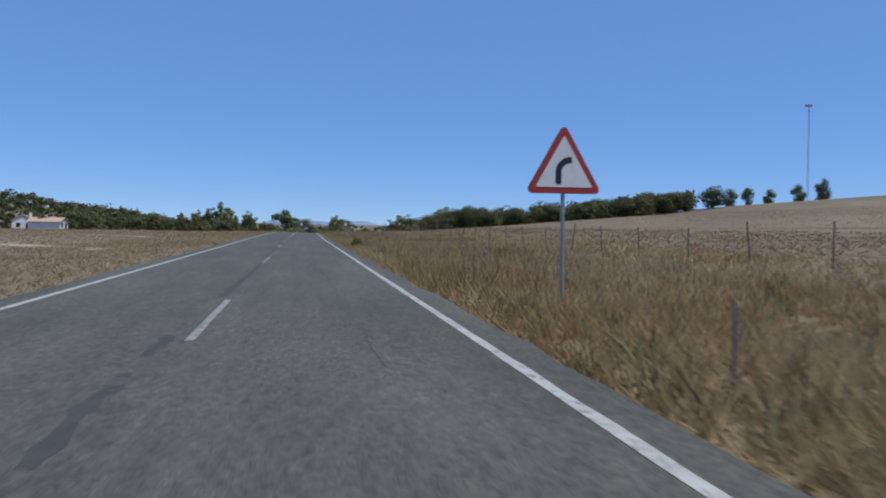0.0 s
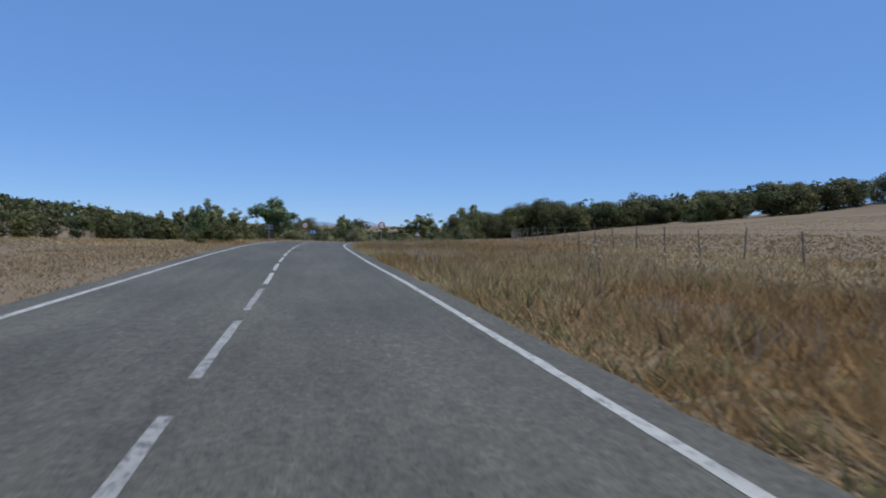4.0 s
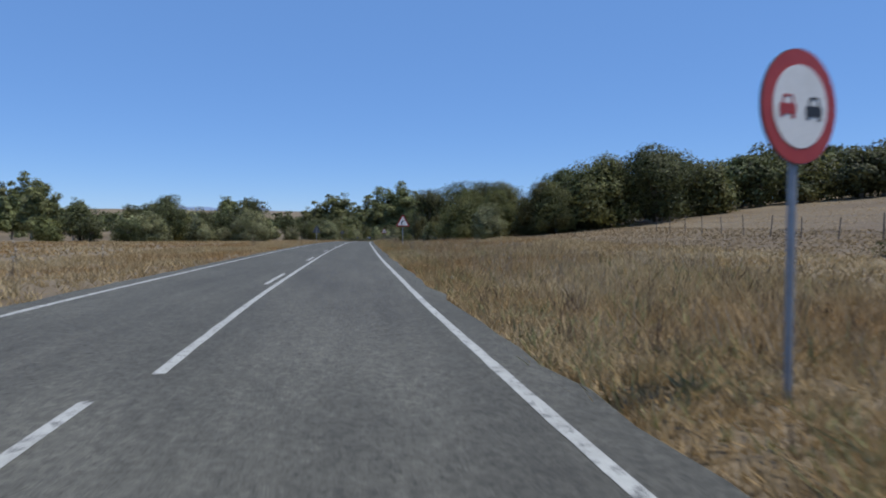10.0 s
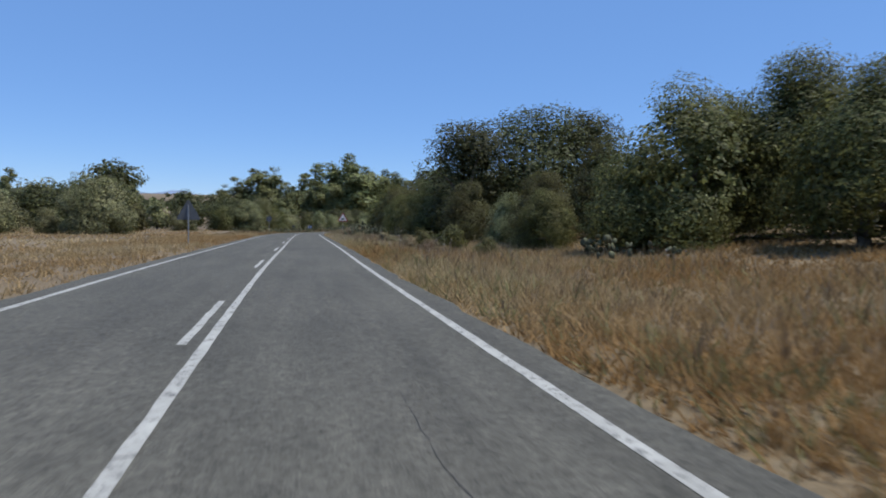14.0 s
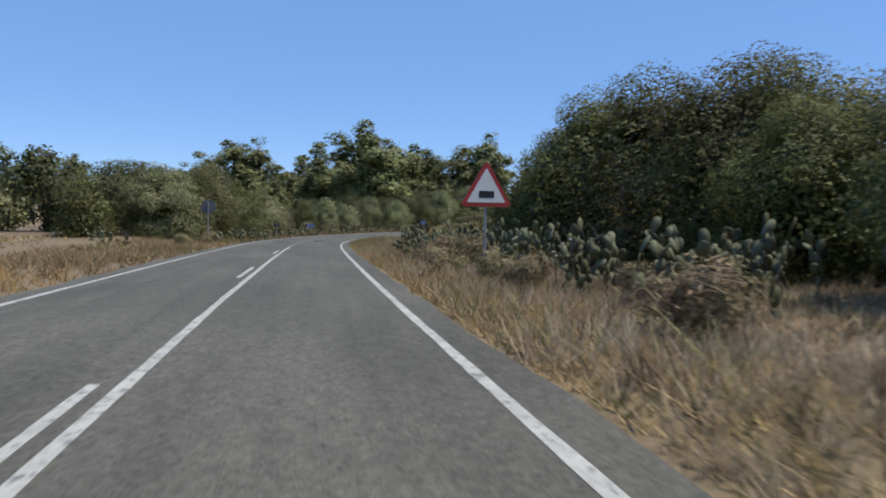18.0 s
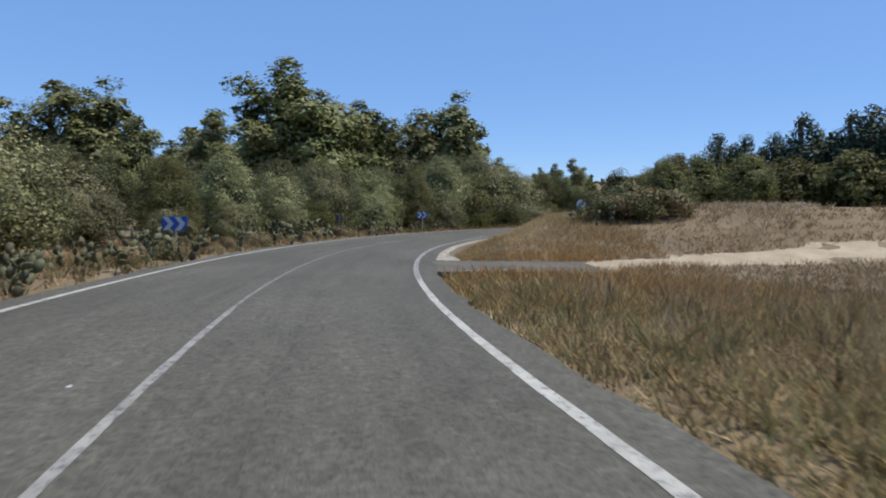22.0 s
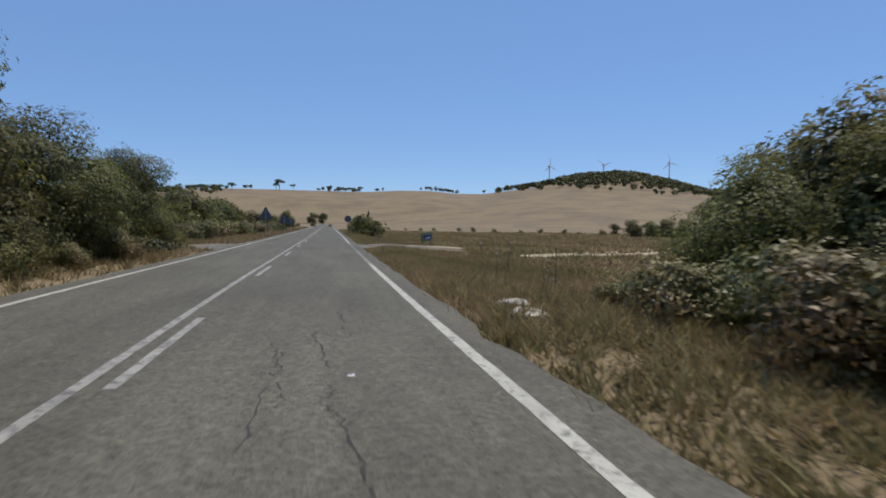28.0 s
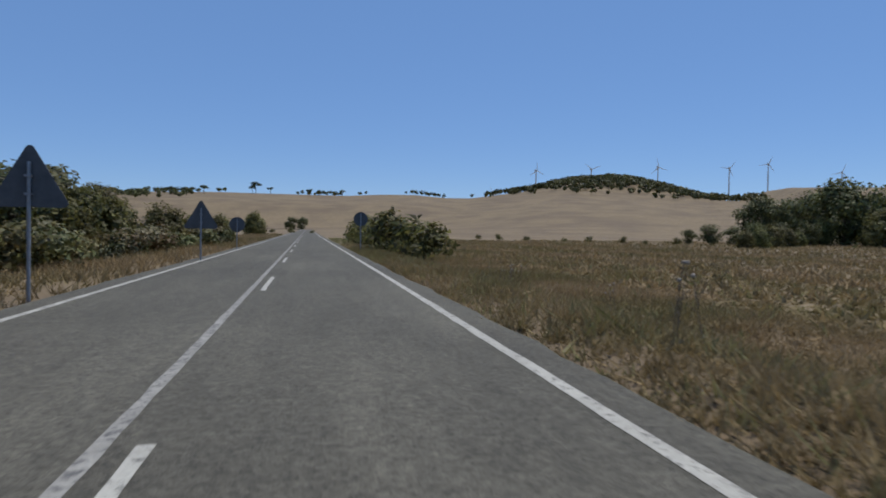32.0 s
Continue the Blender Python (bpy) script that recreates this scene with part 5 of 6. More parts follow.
def triangle_sign(x, y, turn, bottom, label, symbol="", lean=0.0):
    t = thing("warning_sign", x, y, gz(x, y), turn)
    t.rotation_euler.y += radians(lean)
    H = 1.17
    c = bottom + H / 3
    bm = bmesh.new()
    pole(bm, bottom + 0.8)
    part("post", bm, STEEL, t)
    tri = rounded([(-0.68, -H / 3), (0.68, -H / 3), (0, 2 * H / 3)], 0.075)
    inner = rounded([(-0.5, -H / 3 + 0.105), (0.5, -H / 3 + 0.105), (0, 2 * H / 3 - 0.21)], 0.02)
    up = lambda o: [(a, b + c) for a, b in o]
    bm = bmesh.new()
    add_prism(bm, up(tri), -0.008, 0.008)
    part("backplate", bm, SIGN_BACK, t)
    bm = bmesh.new()
    add_prism(bm, up([(a * 0.985, b * 0.985) for a, b in tri]), -0.014, -0.0081)
    part("border", bm, RED, t, "red border")
    bm = bmesh.new()
    add_prism(bm, up(inner), -0.019, -0.0141)
    part("face", bm, WHITE, t, "white face")
    bm = bmesh.new()
    if symbol == "curve":
        curve_symbol(bm, -0.024, -0.0191)
        bmesh.ops.translate(bm, verts=bm.verts, vec=(0.0, 0, c + 0.03))
        part("symbol", bm, BLACK, t, "black curve symbol")
    elif symbol == "block":
        add_box(bm, (-0.19, -0.024, c - 0.17), (0.2, -0.0191, c + 0.0), bevel=0.002)
        part("symbol", bm, BLACK, t, "plain black symbol")
    else:
        bm.free()
    for k in (-1, 1):
        bm = bmesh.new()
        add_box(bm, (-0.06, 0.009, c + 0.16 * k - 0.02), (0.06, 0.1, c + 0.16 * k + 0.02))
        part("clamp", bm, STEEL, t)
    return tagged(t, label, "road sign", "warning signs")


def round_sign(x, y, turn, centre, label, kind, radius=0.45):
    t = thing("round_sign", x, y, gz(x, y), turn)
    bm = bmesh.new()
    pole(bm, centre + 0.35)
    part("post", bm, STEEL, t)
    bm = bmesh.new()
    add_prism(bm, circle(radius, 36, 0, centre), -0.008, 0.008)
    part("backplate", bm, SIGN_BACK, t)
    if kind != "back":
        bm = bmesh.new()
        add_prism(bm, circle(radius * 0.985, 36, 0, centre), -0.013, -0.0081)
        part("border", bm, RED if kind == "no_passing" else BLACK, t, "red border" if kind == "no_passing" else "thin black rim")
        bm = bmesh.new()
        add_prism(bm, circle(radius * (0.72 if kind == "no_passing" else 0.93), 36, 0, centre), -0.018, -0.0131)
        part("face", bm, WHITE, t, "white face")
        for k, mat_ in ((-1, RED if kind == "no_passing" else GREY_PRINT), (1, BLACK if kind == "no_passing" else GREY_PRINT)):
            bm = bmesh.new()
            cx, cz = 0.16 * k, centre - 0.02
            add_prism(bm, rounded([(cx - 0.1, cz - 0.05), (cx + 0.1, cz - 0.05), (cx + 0.1, cz + 0.035), (cx - 0.1, cz + 0.035)], 0.02, 2), -0.022, -0.0181)
            add_prism(bm, [(cx - 0.075, cz + 0.0352), (cx - 0.06, cz + 0.09), (cx - 0.045, cz + 0.09), (cx - 0.05, cz + 0.0352)], -0.022, -0.0181)
            add_prism(bm, [(cx + 0.05, cz + 0.0352), (cx + 0.045, cz + 0.09), (cx + 0.06, cz + 0.09), (cx + 0.075, cz + 0.0352)], -0.022, -0.0181)
            add_prism(bm, [(cx - 0.06, cz + 0.0902), (cx + 0.06, cz + 0.0902), (cx + 0.05, cz + 0.105), (cx - 0.05, cz + 0.105)], -0.022, -0.0181)
            for w in (-1, 1):
                add_box(bm, (cx + 0.07 * w - 0.02, -0.022, cz - 0.08), (cx + 0.07 * w + 0.02, -0.0181, cz - 0.0502))
            part("car_symbol", bm, mat_, t, "small car symbol")
        if kind == "end":
            u, n = Vector((0.7, 0.0, 0.714)), Vector((-0.714, 0.0, 0.7))
            for j in range(5):
                o = (j - 2) * 0.042
                half = math.sqrt(max(0.01, (radius * 0.93) ** 2 - o * o))
                p = [n * (o - 0.014) - u * half, n * (o - 0.014) + u * half, n * (o + 0.014) + u * half, n * (o + 0.014) - u * half]
                bm = bmesh.new()
                add_prism(bm, [(q.x, q.z + centre) for q in p], -0.027, -0.0221)
                part("slash_bar", bm, BLACK, t, "black diagonal bar")
    for k in (-1, 1):
        bm = bmesh.new()
        add_box(bm, (-0.06, 0.009, centre + 0.16 * k - 0.02), (0.06, 0.1, centre + 0.16 * k + 0.02))
        part("clamp", bm, STEEL, t)
    return tagged(t, label, "road sign", "round signs")


def chevron_sign(x, y, turn, centre, w=0.95, h=0.5):
    t = thing("chevron_sign", x, y, gz(x, y), turn)
    bm = bmesh.new()
    pole(bm, centre + 0.1, 0.04)
    part("post", bm, STEEL, t)
    bm = bmesh.new()
    add_prism(bm, rounded([(-w / 2, centre - h / 2), (w / 2, centre - h / 2), (w / 2, centre + h / 2), (-w / 2, centre + h / 2)], 0.02, 2), -0.012, 0.01)
    part("panel", bm, BLUE, t, "blue panel")
    for k in range(2):
        a = -w / 2 + 0.03 + k * w * 0.47
        a0, a1, a2 = a, a + w * 0.22, a + w * 0.44
        bm = bmesh.new()
        add_prism(bm, [(a0, centre + h * 0.47), (a1, centre), (a2 - 0.01, centre), (a1, centre + h * 0.47)][::-1], -0.018, -0.0121)
        add_prism(bm, [(a0, centre - h * 0.47), (a1, centre - h * 0.47), (a2 - 0.01, centre), (a1, centre)], -0.018, -0.0121)
        part("chevron", bm, WHITE, t, "white chevron")
    return tagged(t, "blue bend marker with two white chevrons on a post", "road sign", "chevron signs")


def plate_back(x, y, turn, centre, w, h, label):
    """A small plate on a post, seen from behind."""
    t = thing("plate_sign", x, y, gz(x, y), turn)
    bm = bmesh.new()
    pole(bm, centre + h * 0.4, 0.03, -0.05)
    part("post", bm, STEEL, t)
    bm = bmesh.new()
    add_prism(bm, rounded([(-w / 2, centre - h / 2), (w / 2, centre - h / 2), (w / 2, centre + h / 2), (-w / 2, centre + h / 2)], 0.03, 3), -0.01, 0.01)
    part("plate", bm, SIGN_BACK, t)
    for k in (-1, 1):
        bm = bmesh.new()
        add_box(bm, (-w * 0.45, -0.035, centre + h * 0.25 * k - 0.02), (w * 0.45, -0.0101, centre + h * 0.25 * k + 0.02))
        part("rail", bm, STEEL, t)
    return tagged(t, label, "road sign", "sign backs")


triangle_sign(2.0, 10.95, heading(12), 2.0 - gz(2.0, 10.95) + 0.13, "red and white triangular bend sign in dry grass", "curve", lean=-0.6)
plate_back(-30.7, 127.3, heading(130), 1.35, 0.75, 0.5, "grey back of a small rectangular sign")
round_sign(-33.7, 157.4, heading(148), 5.0 - gz(-33.7, 157.4), "round red and white no-passing sign beside the far lane", "no_passing")
round_sign(-22.6, 152.95, heading(148) + 16, 5.04 - gz(-22.6, 152.95), "round red and white no-passing sign in tall dry grass", "no_passing", 0.46)
chevron_sign(-32.8, 158.4, heading(150) - 8, 1.35)
triangle_sign(-20.2, 209.6, heading(205), 1.9, "red and white triangular bend sign before dark trees", "curve")
triangle_sign(-29.3, 250.0, heading(250) + 180, 1.45, "dark back of a triangular sign at the field's edge")
triangle_sign(-15.9, 295.2, heading(290), 1.85, "red and white triangular warning sign before prickly pears", "block")
round_sign(-24.9, 326.0, heading(326) + 180, 2.45, "grey back of a round sign beside olive bushes", "back", 0.48)
plate_back(-20.2, 347.0, heading(345) - 6, 1.25, 0.55, 0.42, "grey back of a small distance plate")
chevron_sign(-16.2, 358.7, heading(356) - 12, 1.1)
plate_back(-5.0, 379.8, heading(374), 1.2, 0.45, 0.5, "grey back of a small distance plate")
chevron_sign(3.8, 386.3, heading(384) - 4, 1.4)
round_sign(17.3, 382.6, heading(394), 2.05, "grey-white round end-of-restriction sign below a bramble bank", "end")
triangle_sign(76.1, 430.5, heading(475) + 180, 1.75, "dark back of a triangular sign on the verge")
triangle_sign(89.0, 437.4, heading(490) + 180, 1.45, "dark back of a triangular sign before bushes")
round_sign(101.0, 444.6, heading(500) + 180, 1.7, "dark back of a round sign half hidden by bushes", "back")
round_sign(105.5, 438.6, heading(500) + 180, 2.05, "dark round sign back above roadside shrubs", "back")


def info_board(x, y, turn):
    t = thing("information_board", x, y, gz(x, y), turn)
    t.rotation_euler.y = radians(-8)
    t.scale = (0.9, 1.05, 1.0)
    for k in (-1, 1):
        bm = bmesh.new()
        add_box(bm, (0.3 * k - 0.035, -0.035, -0.2), (0.3 * k + 0.035, 0.035, 0.79), bevel=0.008)
        part("leg", bm, WOOD, t)
    bm = bmesh.new()
    add_box(bm, (-0.46, -0.11, 0.77), (0.46, 0.11, 1.4), bevel=0.015)
    part("box", bm, BOARD_GREEN, t, "green wooden box")
    bm = bmesh.new()
    add_box(bm, (-0.45, -0.125, 0.78), (0.45, -0.1101, 1.39), bevel=0.004)
    part("face", bm, BOARD_YELLOW, t, "olive-yellow face")
    bm = bmesh.new()
    add_box(bm, (-0.36, -0.133, 0.9), (0.38, -0.1251, 1.22), bevel=0.003)
    part("panel", bm, NAVY, t, "dark blue panel")
    bm = bmesh.new()
    add_prism(bm, [(-0.3, 0.95), (0.3, 0.97), (0.28, 1.06), (0.1, 1.11), (-0.05, 1.05), (-0.2, 1.03)], -0.137, -0.1331)
    part("emblem", bm, WHITE, t, "white shape on the panel")
    bm = bmesh.new()
    add_box(bm, (-0.5, -0.14, 1.4), (0.5, 0.14, 1.44), bevel=0.01)
    part("cap", bm, BOARD_YELLOW, t)
    return tagged(t, "green and olive information board on two wooden legs", "information board")


info_board(72.2, 413.2, heading(462) + 14)


# ---- fence along the first field ----
def fence(name, places, label):
    t = thing(name, 0, 0, 0)
    bm = bmesh.new()
    add_tube(bm, (0, 0, -0.3), (0.02, 0.01, 1.28), 0.036, 0.028, 6)
    me = bpy.data.meshes.new("post")
    bm.to_mesh(me)
    bm.free()
    me.materials.append(WOOD)
    rng = random.Random(3)
    tops = []
    for x, y in places:
        o = new("post", me)
        o.parent = t
        z = gz(x, y)
        o.matrix_basis = Matrix.LocRotScale((x, y, z), Euler((rng.gauss(0, 0.06), rng.gauss(0, 0.06), rng.uniform(0, 6))), (1, 1, rng.uniform(0.85, 1.08)))
        tops.append((x, y, z))
    for h in (0.4, 0.8, 1.15):
        bm = bmesh.new()
        for a, b in zip(tops, tops[1:]):
            add_tube(bm, (a[0], a[1], a[2] + h), (b[0], b[1], b[2] + h), 0.006, 0.006, 4)
        part("wire", bm, WIRE, t)
    return tagged(t, label, "fence")


fp = [road_at(np.array(float(s)), np.interp(s, [0, 25, 50, 78, 115, 150, 205], [17.0, 14.8, 13.4, 15.0, 18.0, 22.0, 27.0]))[:2] for s in np.arange(-6, 205, 3.1)]
fence("field_fence", [(float(a), float(b)) for a, b in fp], "old wire fence on thin leaning wooden posts in dry grass")


def marker_post(x, y, h, label):
    t = thing("marker_post", x, y, gz(x, y))
    bm = bmesh.new()
    add_tube(bm, (0, 0, -0.2), (0.01, 0.0, h), 0.02, 0.016, 8)
    part("stake", bm, WOOD, t)
    bm = bmesh.new()
    add_tube(bm, (0.01, 0, h + 0.001), (0.01, 0, h + 0.05), 0.02, 0.012, 8)
    part("cap", bm, BARK, t)
    return tagged(t, label, "post", "marker posts")


marker_post(-20.2, 110.4, 0.85, "dark thin stake at the road's edge")
marker_post(2.3, 5.2, 0.75, "dark thin stake in the dry verge")
marker_post(-22.4, 129.5, 0.6, "dark thin stake at the road's edge")
marker_post(46.5, 398.5, 1.3, "dark stake between brambles and field")


# ---- prickly pears ----
def pad_mesh():
    n = 10
    v = [(0, 0.016, 0.14), (0, -0.016, 0.14)]
    for k in range(n):
        a = math.tau * k / n
        w = 0.115 * math.cos(a)
        z = 0.14 + 0.14 * math.sin(a)
        v += [(w * (0.75 + 0.25 * z / 0.28), 0.01, z), (w * (0.75 + 0.25 * z / 0.28), -0.01, z)]
    f = []
    for k in range(n):
        a, b = 2 + 2 * k, 2 + 2 * ((k + 1) % n)
        f += [(0, b, a), (1, a + 1, b + 1), (a, b, b + 1, a + 1)]
    me = bpy.data.meshes.new("pad")
    me.from_pydata(v, [], f)
    me.materials.append(CACTUS)
    me.shade_smooth()
    return me


PAD = pad_mesh()


def build_cactus(seed, size, most):
    """A clump of pads, each growing from the rim of the one below."""
    rng = random.Random(seed)
    t = new("prickly_pear")
    todo = [(Matrix.Translation((rng.uniform(-1, 1) * size * 0.55, rng.uniform(-1, 1) * size * 0.55, -0.04)) @ Euler((rng.gauss(0, 0.16), rng.gauss(0, 0.2), rng.uniform(0, 6.3))).to_matrix().to_4x4(), 0) for _ in range(13 if most > 40 else 7)]
    n = 0
    while todo and n < most:
        m, lvl = todo.pop(0)
        k = rng.uniform(0.62, 0.92)
        o = new("pad", PAD)
        o.parent = t
        o.matrix_basis = m @ Matrix.Diagonal((k * 0.78, k * 0.8, k * 0.84, 1))
        n += 1
        if lvl < 9:
            for _ in range(rng.choice((1, 1, 2)) if lvl < 2 else rng.choice((1, 1, 1, 2)) if lvl < 6 else rng.choice((0, 1, 2))):
                a = rng.uniform(-1.15, 1.15)
                todo.append((m @ Matrix.Translation((0.1 * k * math.sin(a), 0, (0.14 + 0.13 * math.cos(a)) * k)) @ Euler((rng.gauss(0, 0.42), a * 0.62, rng.gauss(0, 0.9))).to_matrix().to_4x4(), lvl + 1))
    return tagged(t, "prickly pear thicket with grey-green pads in dry weeds", "cactus", "prickly pears")


CACTI = {True: [], False: []}


def cactus(s, d, k, full=False):
    p = road_at(np.array(float(s)), np.array(float(d)))
    k = k * (1.18 if full else 1.45)
    m = Matrix.LocRotScale((p[0], p[1], gz(p[0], p[1])), Euler((0, 0, tree_rng.uniform(0, 6.3))), (k, k, k * (1.28 if full else 1.05)))
    kinds = CACTI[full]
    if len(kinds) < 3:
        t = build_cactus(40 + len(kinds) + 10 * full, 1.25, 98 if full else 36)
        t.matrix_basis = m
        kinds.append(t)
    else:
        first = kinds[tree_rng.randrange(3)]
        q = first.scale
        copy_thing(first, m @ Matrix.Diagonal((1 / q[0], 1 / q[1], 1 / q[2], 1)))


for s, d, k in ((282.5, 6.3, 1.25), (284.5, 7.0, 1.3), (292, 7.8, 1.2), (296, 7.0, 1.15), (299, 7.2, 1.15), (301.5, 8.2, 1.2), (304, 7.4, 1.2), (306.5, 8.4, 1.25), (309, 7.6, 1.2), (311.5, 8.2, 1.2), (314, 9.0, 1.1), (290, 10, 1.1), (294, 10.5, 1.2), (280, 10, 1.0), (302, 10.2, 1.3), (308, 10.4, 1.3),
                (316, 11, 1.2), (318, 10, 1.0), (308, 6.0, 0.9), (311, 6.2, 1.05), (313.5, 6.6, 1.1), (316, 7.2, 1.1), (318.5, 8.0, 1.0)):
    cactus(s, d, k, True)
for s, d, k in ((232, 11, 0.9), (236, 12, 0.9)):
    cactus(s, d, k)
for s, d, k in ((322, -9.5, 0.8), (324, -11, 0.8), (425, -4.8, 0.5), (441, -4.9, 0.7), (443, -5.1, 0.75), (445, -5.6, 0.7), (492, -7.0, 0.7), (495, -7.2, 0.8)):
    cactus(s, d, k)
for k in range(13):
    cactus(331 + 2.7 * k, -4.9 + 0.2 * math.sin(2.2 * k), 0.95 + 0.15 * math.sin(1.4 * k))
for k in range(9):
    cactus(369 + 4.2 * k, -4.8 + 0.15 * math.sin(2.2 * k), (1.15 if k < 5 else 0.8) + 0.16 * math.sin(1.4 * k))
for s, d, k in ((369, 10.5, 0.9), (371, 11, 0.9), (384, 10.5, 0.9), (389, 10.0, 0.9), (394, 10.2, 0.9)):
    cactus(s, d, k)


# ---- concrete gutter, field entrances and tracks ----
gutter = thing("gutter", 0, 0, 0)
prof = [(3.98, 0.015), (4.1, 0.02), (4.12, -0.02), (4.18, -0.07), (4.26, -0.04), (4.33, 0.0), (4.33, -0.3), (3.98, -0.3)]
a = 358.9
while a < 402.5:
    b = a + (1.15 if a < 368 else 2.3)
    v = [tuple(road_at(np.array(s), np.array(float(np.interp(s, RS, RIGHT) + np.interp(s, [354, 370, 378, 397, 404], [0.57, 0.59, 0.72, 0.77, 0.61])) + (d - 3.98) * (0.98 + 1.3 * (1 - float(step01(s, 359.3, 363.5)))))) + np.array((0, 0, z - 0.012))) for s in (a, b - 0.03) for d, z in prof]
    n = len(prof)
    f = [(i, (i + 1) % n, n + (i + 1) % n, n + i) for i in range(n)] + [tuple(range(n))[::-1], tuple(range(n, 2 * n))]
    mesh_ob("gutter_slab", v, f, CONCRETE, gutter)
    a = b
tagged(gutter, "pale concrete gutter round the inside of the bend", "gutter", kind="structure")


def draped(name, pts, width, mat_, lift, label, category, seed=0, wob=0.25):
    """A band over the ground along a line of places."""
    rng = random.Random(seed)
    line = spline([(x, y, 0) for x, y in pts], 0.8)
    t = np.gradient(line[:, :2], axis=0)
    t /= np.linalg.norm(t, axis=1)[:, None]
    v, f = [], []
    cols = 5
    for i, (p, q) in enumerate(zip(line, t)):
        for c in range(cols):
            o = width * (c / (cols - 1) - 0.5) + (rng.gauss(0, wob) if c in (0, cols - 1) else 0)
            x, y = p[0] + q[1] * o, p[1] - q[0] * o
            edge = 0.0 if c in (0, cols - 1) else lift
            v.append((x, y, gz(x, y) + edge))
        if i:
            for c in range(cols - 1):
                f.append(((i - 1) * cols + c, i * cols + c, i * cols + c + 1, (i - 1) * cols + c + 1))
    ob = mesh_ob(name, v, f, mat_, smooth=True)
    return tagged(ob, label, category, kind="structure")


def apron(name, s0, s1, d0, d1, spread, mat_, lift, label):
    """A flat entrance that widens towards the road; d1 is its far edge."""
    v, f = [], []
    n, m = 10, 8
    for j in range(m + 1):
        u = j / m
        for i in range(n + 1):
            e = spread * (1 - u) ** 2
            s = s0 - e + (s1 - s0 + 2 * e) * i / n
            d = d0 + (d1 - d0) * u
            p = road_at(np.array(s), np.array(d))
            k_ = min(1.0, max(0.0, (abs(d) - 3.7) / 0.9))
            edge = 0.0 if i in (0, n) or j == m else 0.035
            v.append((p[0], p[1], (p[2] + lift) * (1 - k_) + (gz(p[0], p[1]) + edge) * k_))
    f = [(j * (n + 1) + i, j * (n + 1) + i + 1, (j + 1) * (n + 1) + i + 1, (j + 1) * (n + 1) + i) for j in range(m) for i in range(n)]
    if d1 > 0:
        f = [q[::-1] for q in f]
    ob = mesh_ob(name, v, f, mat_)
    return tagged(ob, label, "road", kind="structure")


# level mouth of the first entrance, carried over the ditch
mouth = bmesh.new()
rows_m = []
for j in range(7):
    d = 3.45 + 0.85 * j
    rows_m.append([mouth.verts.new(road_at(np.array(s), np.array(d)) + np.array((0, 0, -0.006 - 0.006 * j))) for s in np.linspace(354.35 + 0.04 * j, 359.0 + 0.1 * j, 6)])
for u, w in zip(rows_m, rows_m[1:]):
    for i in range(5):
        mouth.faces.new((u[i], w[i], w[i + 1], u[i + 1]))
skirt = bmesh.ops.extrude_edge_only(mouth, edges=[e for e in mouth.edges if e.is_boundary])
bmesh.ops.translate(mouth, verts=[v for v in skirt["geom"] if isinstance(v, bmesh.types.BMVert)], vec=(0, 0, -0.45))
bmesh.ops.recalc_face_normals(mouth, faces=mouth.faces)
tagged(part("pavement", mouth, OLD_ASPHALT), "asphalt mouth of a field entrance over the ditch", "road", kind="structure")
draped("dirt_track", *TRACKS[0], DIRT, 0.025, "pale dirt track across the dry field", "track", 1)
apron("pavement", 454.4, 459.2, 3.5, 8.5, 1.0, ASPHALT_PATCH, -0.006, "dusty asphalt mouth of a field entrance")
apron("pavement", 451, 458, -3.5, -7.5, 1.5, ASPHALT_PATCH, -0.006, "dusty asphalt mouth of a side track")
draped("dirt_track", *TRACKS[1], DIRT, 0.05, "pale dirt track across the plain", "track", 2)
draped("dirt_track", *TRACKS[2], DIRT, 0.04, "pale worn loop of the dirt track", "track", 3)
draped("dirt_track", [(-16, 60), (-20, 60), (-26, 61.0), (-34, 64)], 1.6, DIRT, 0.03, "pale bare patch beside the far verge", "track", 4)
draped("dirt_track", [(-16.5, 33), (-20, 35), (-27, 38), (-38, 41)], 2.0, DIRT, 0.03, "pale bare patch in the field", "track", 5)

# bare pale clay where the foot of the bank is washed out
for k in range(14):
    p = road_at(np.array(363.8 + 1.9 * k), np.array(5.8 + 0.45 * math.sin(2 * k)))
    q = road_at(np.array(365.4 + 1.9 * k), np.array(5.9 + 0.5 * math.sin(2 * k + 1.3)))
    draped("bare_clay", [(p[0], p[1]), ((p[0] + q[0]) / 2, (p[1] + q[1]) / 2), (q[0], q[1])], 0.42, CLAY, 0.035, "pale washed-out clay at the foot of the bank", "clay", 10 + k, 0.15)

culvert = thing("culvert_slab", -8.75, 349.3, float(np.interp(354.3, RS, RD[:, 2])), 4.5)
bm = bmesh.new()
add_box(bm, (-0.68, -0.1, -0.1), (0.68, 0.06, 0.0), bevel=0.012)
part("slab", bm, CONCRETE, culvert)
# no hollow here: a near-black box paints the shade inside the culvert
bm = bmesh.new()
add_box(bm, (-0.66, -0.03, -0.6), (0.66, 0.05, -0.101))
part("wall", bm, CRACK_AND_SHADE, culvert, "dark box standing in for the shaded opening")
tagged(culvert, "concrete culvert slab at the field entrance", "culvert")


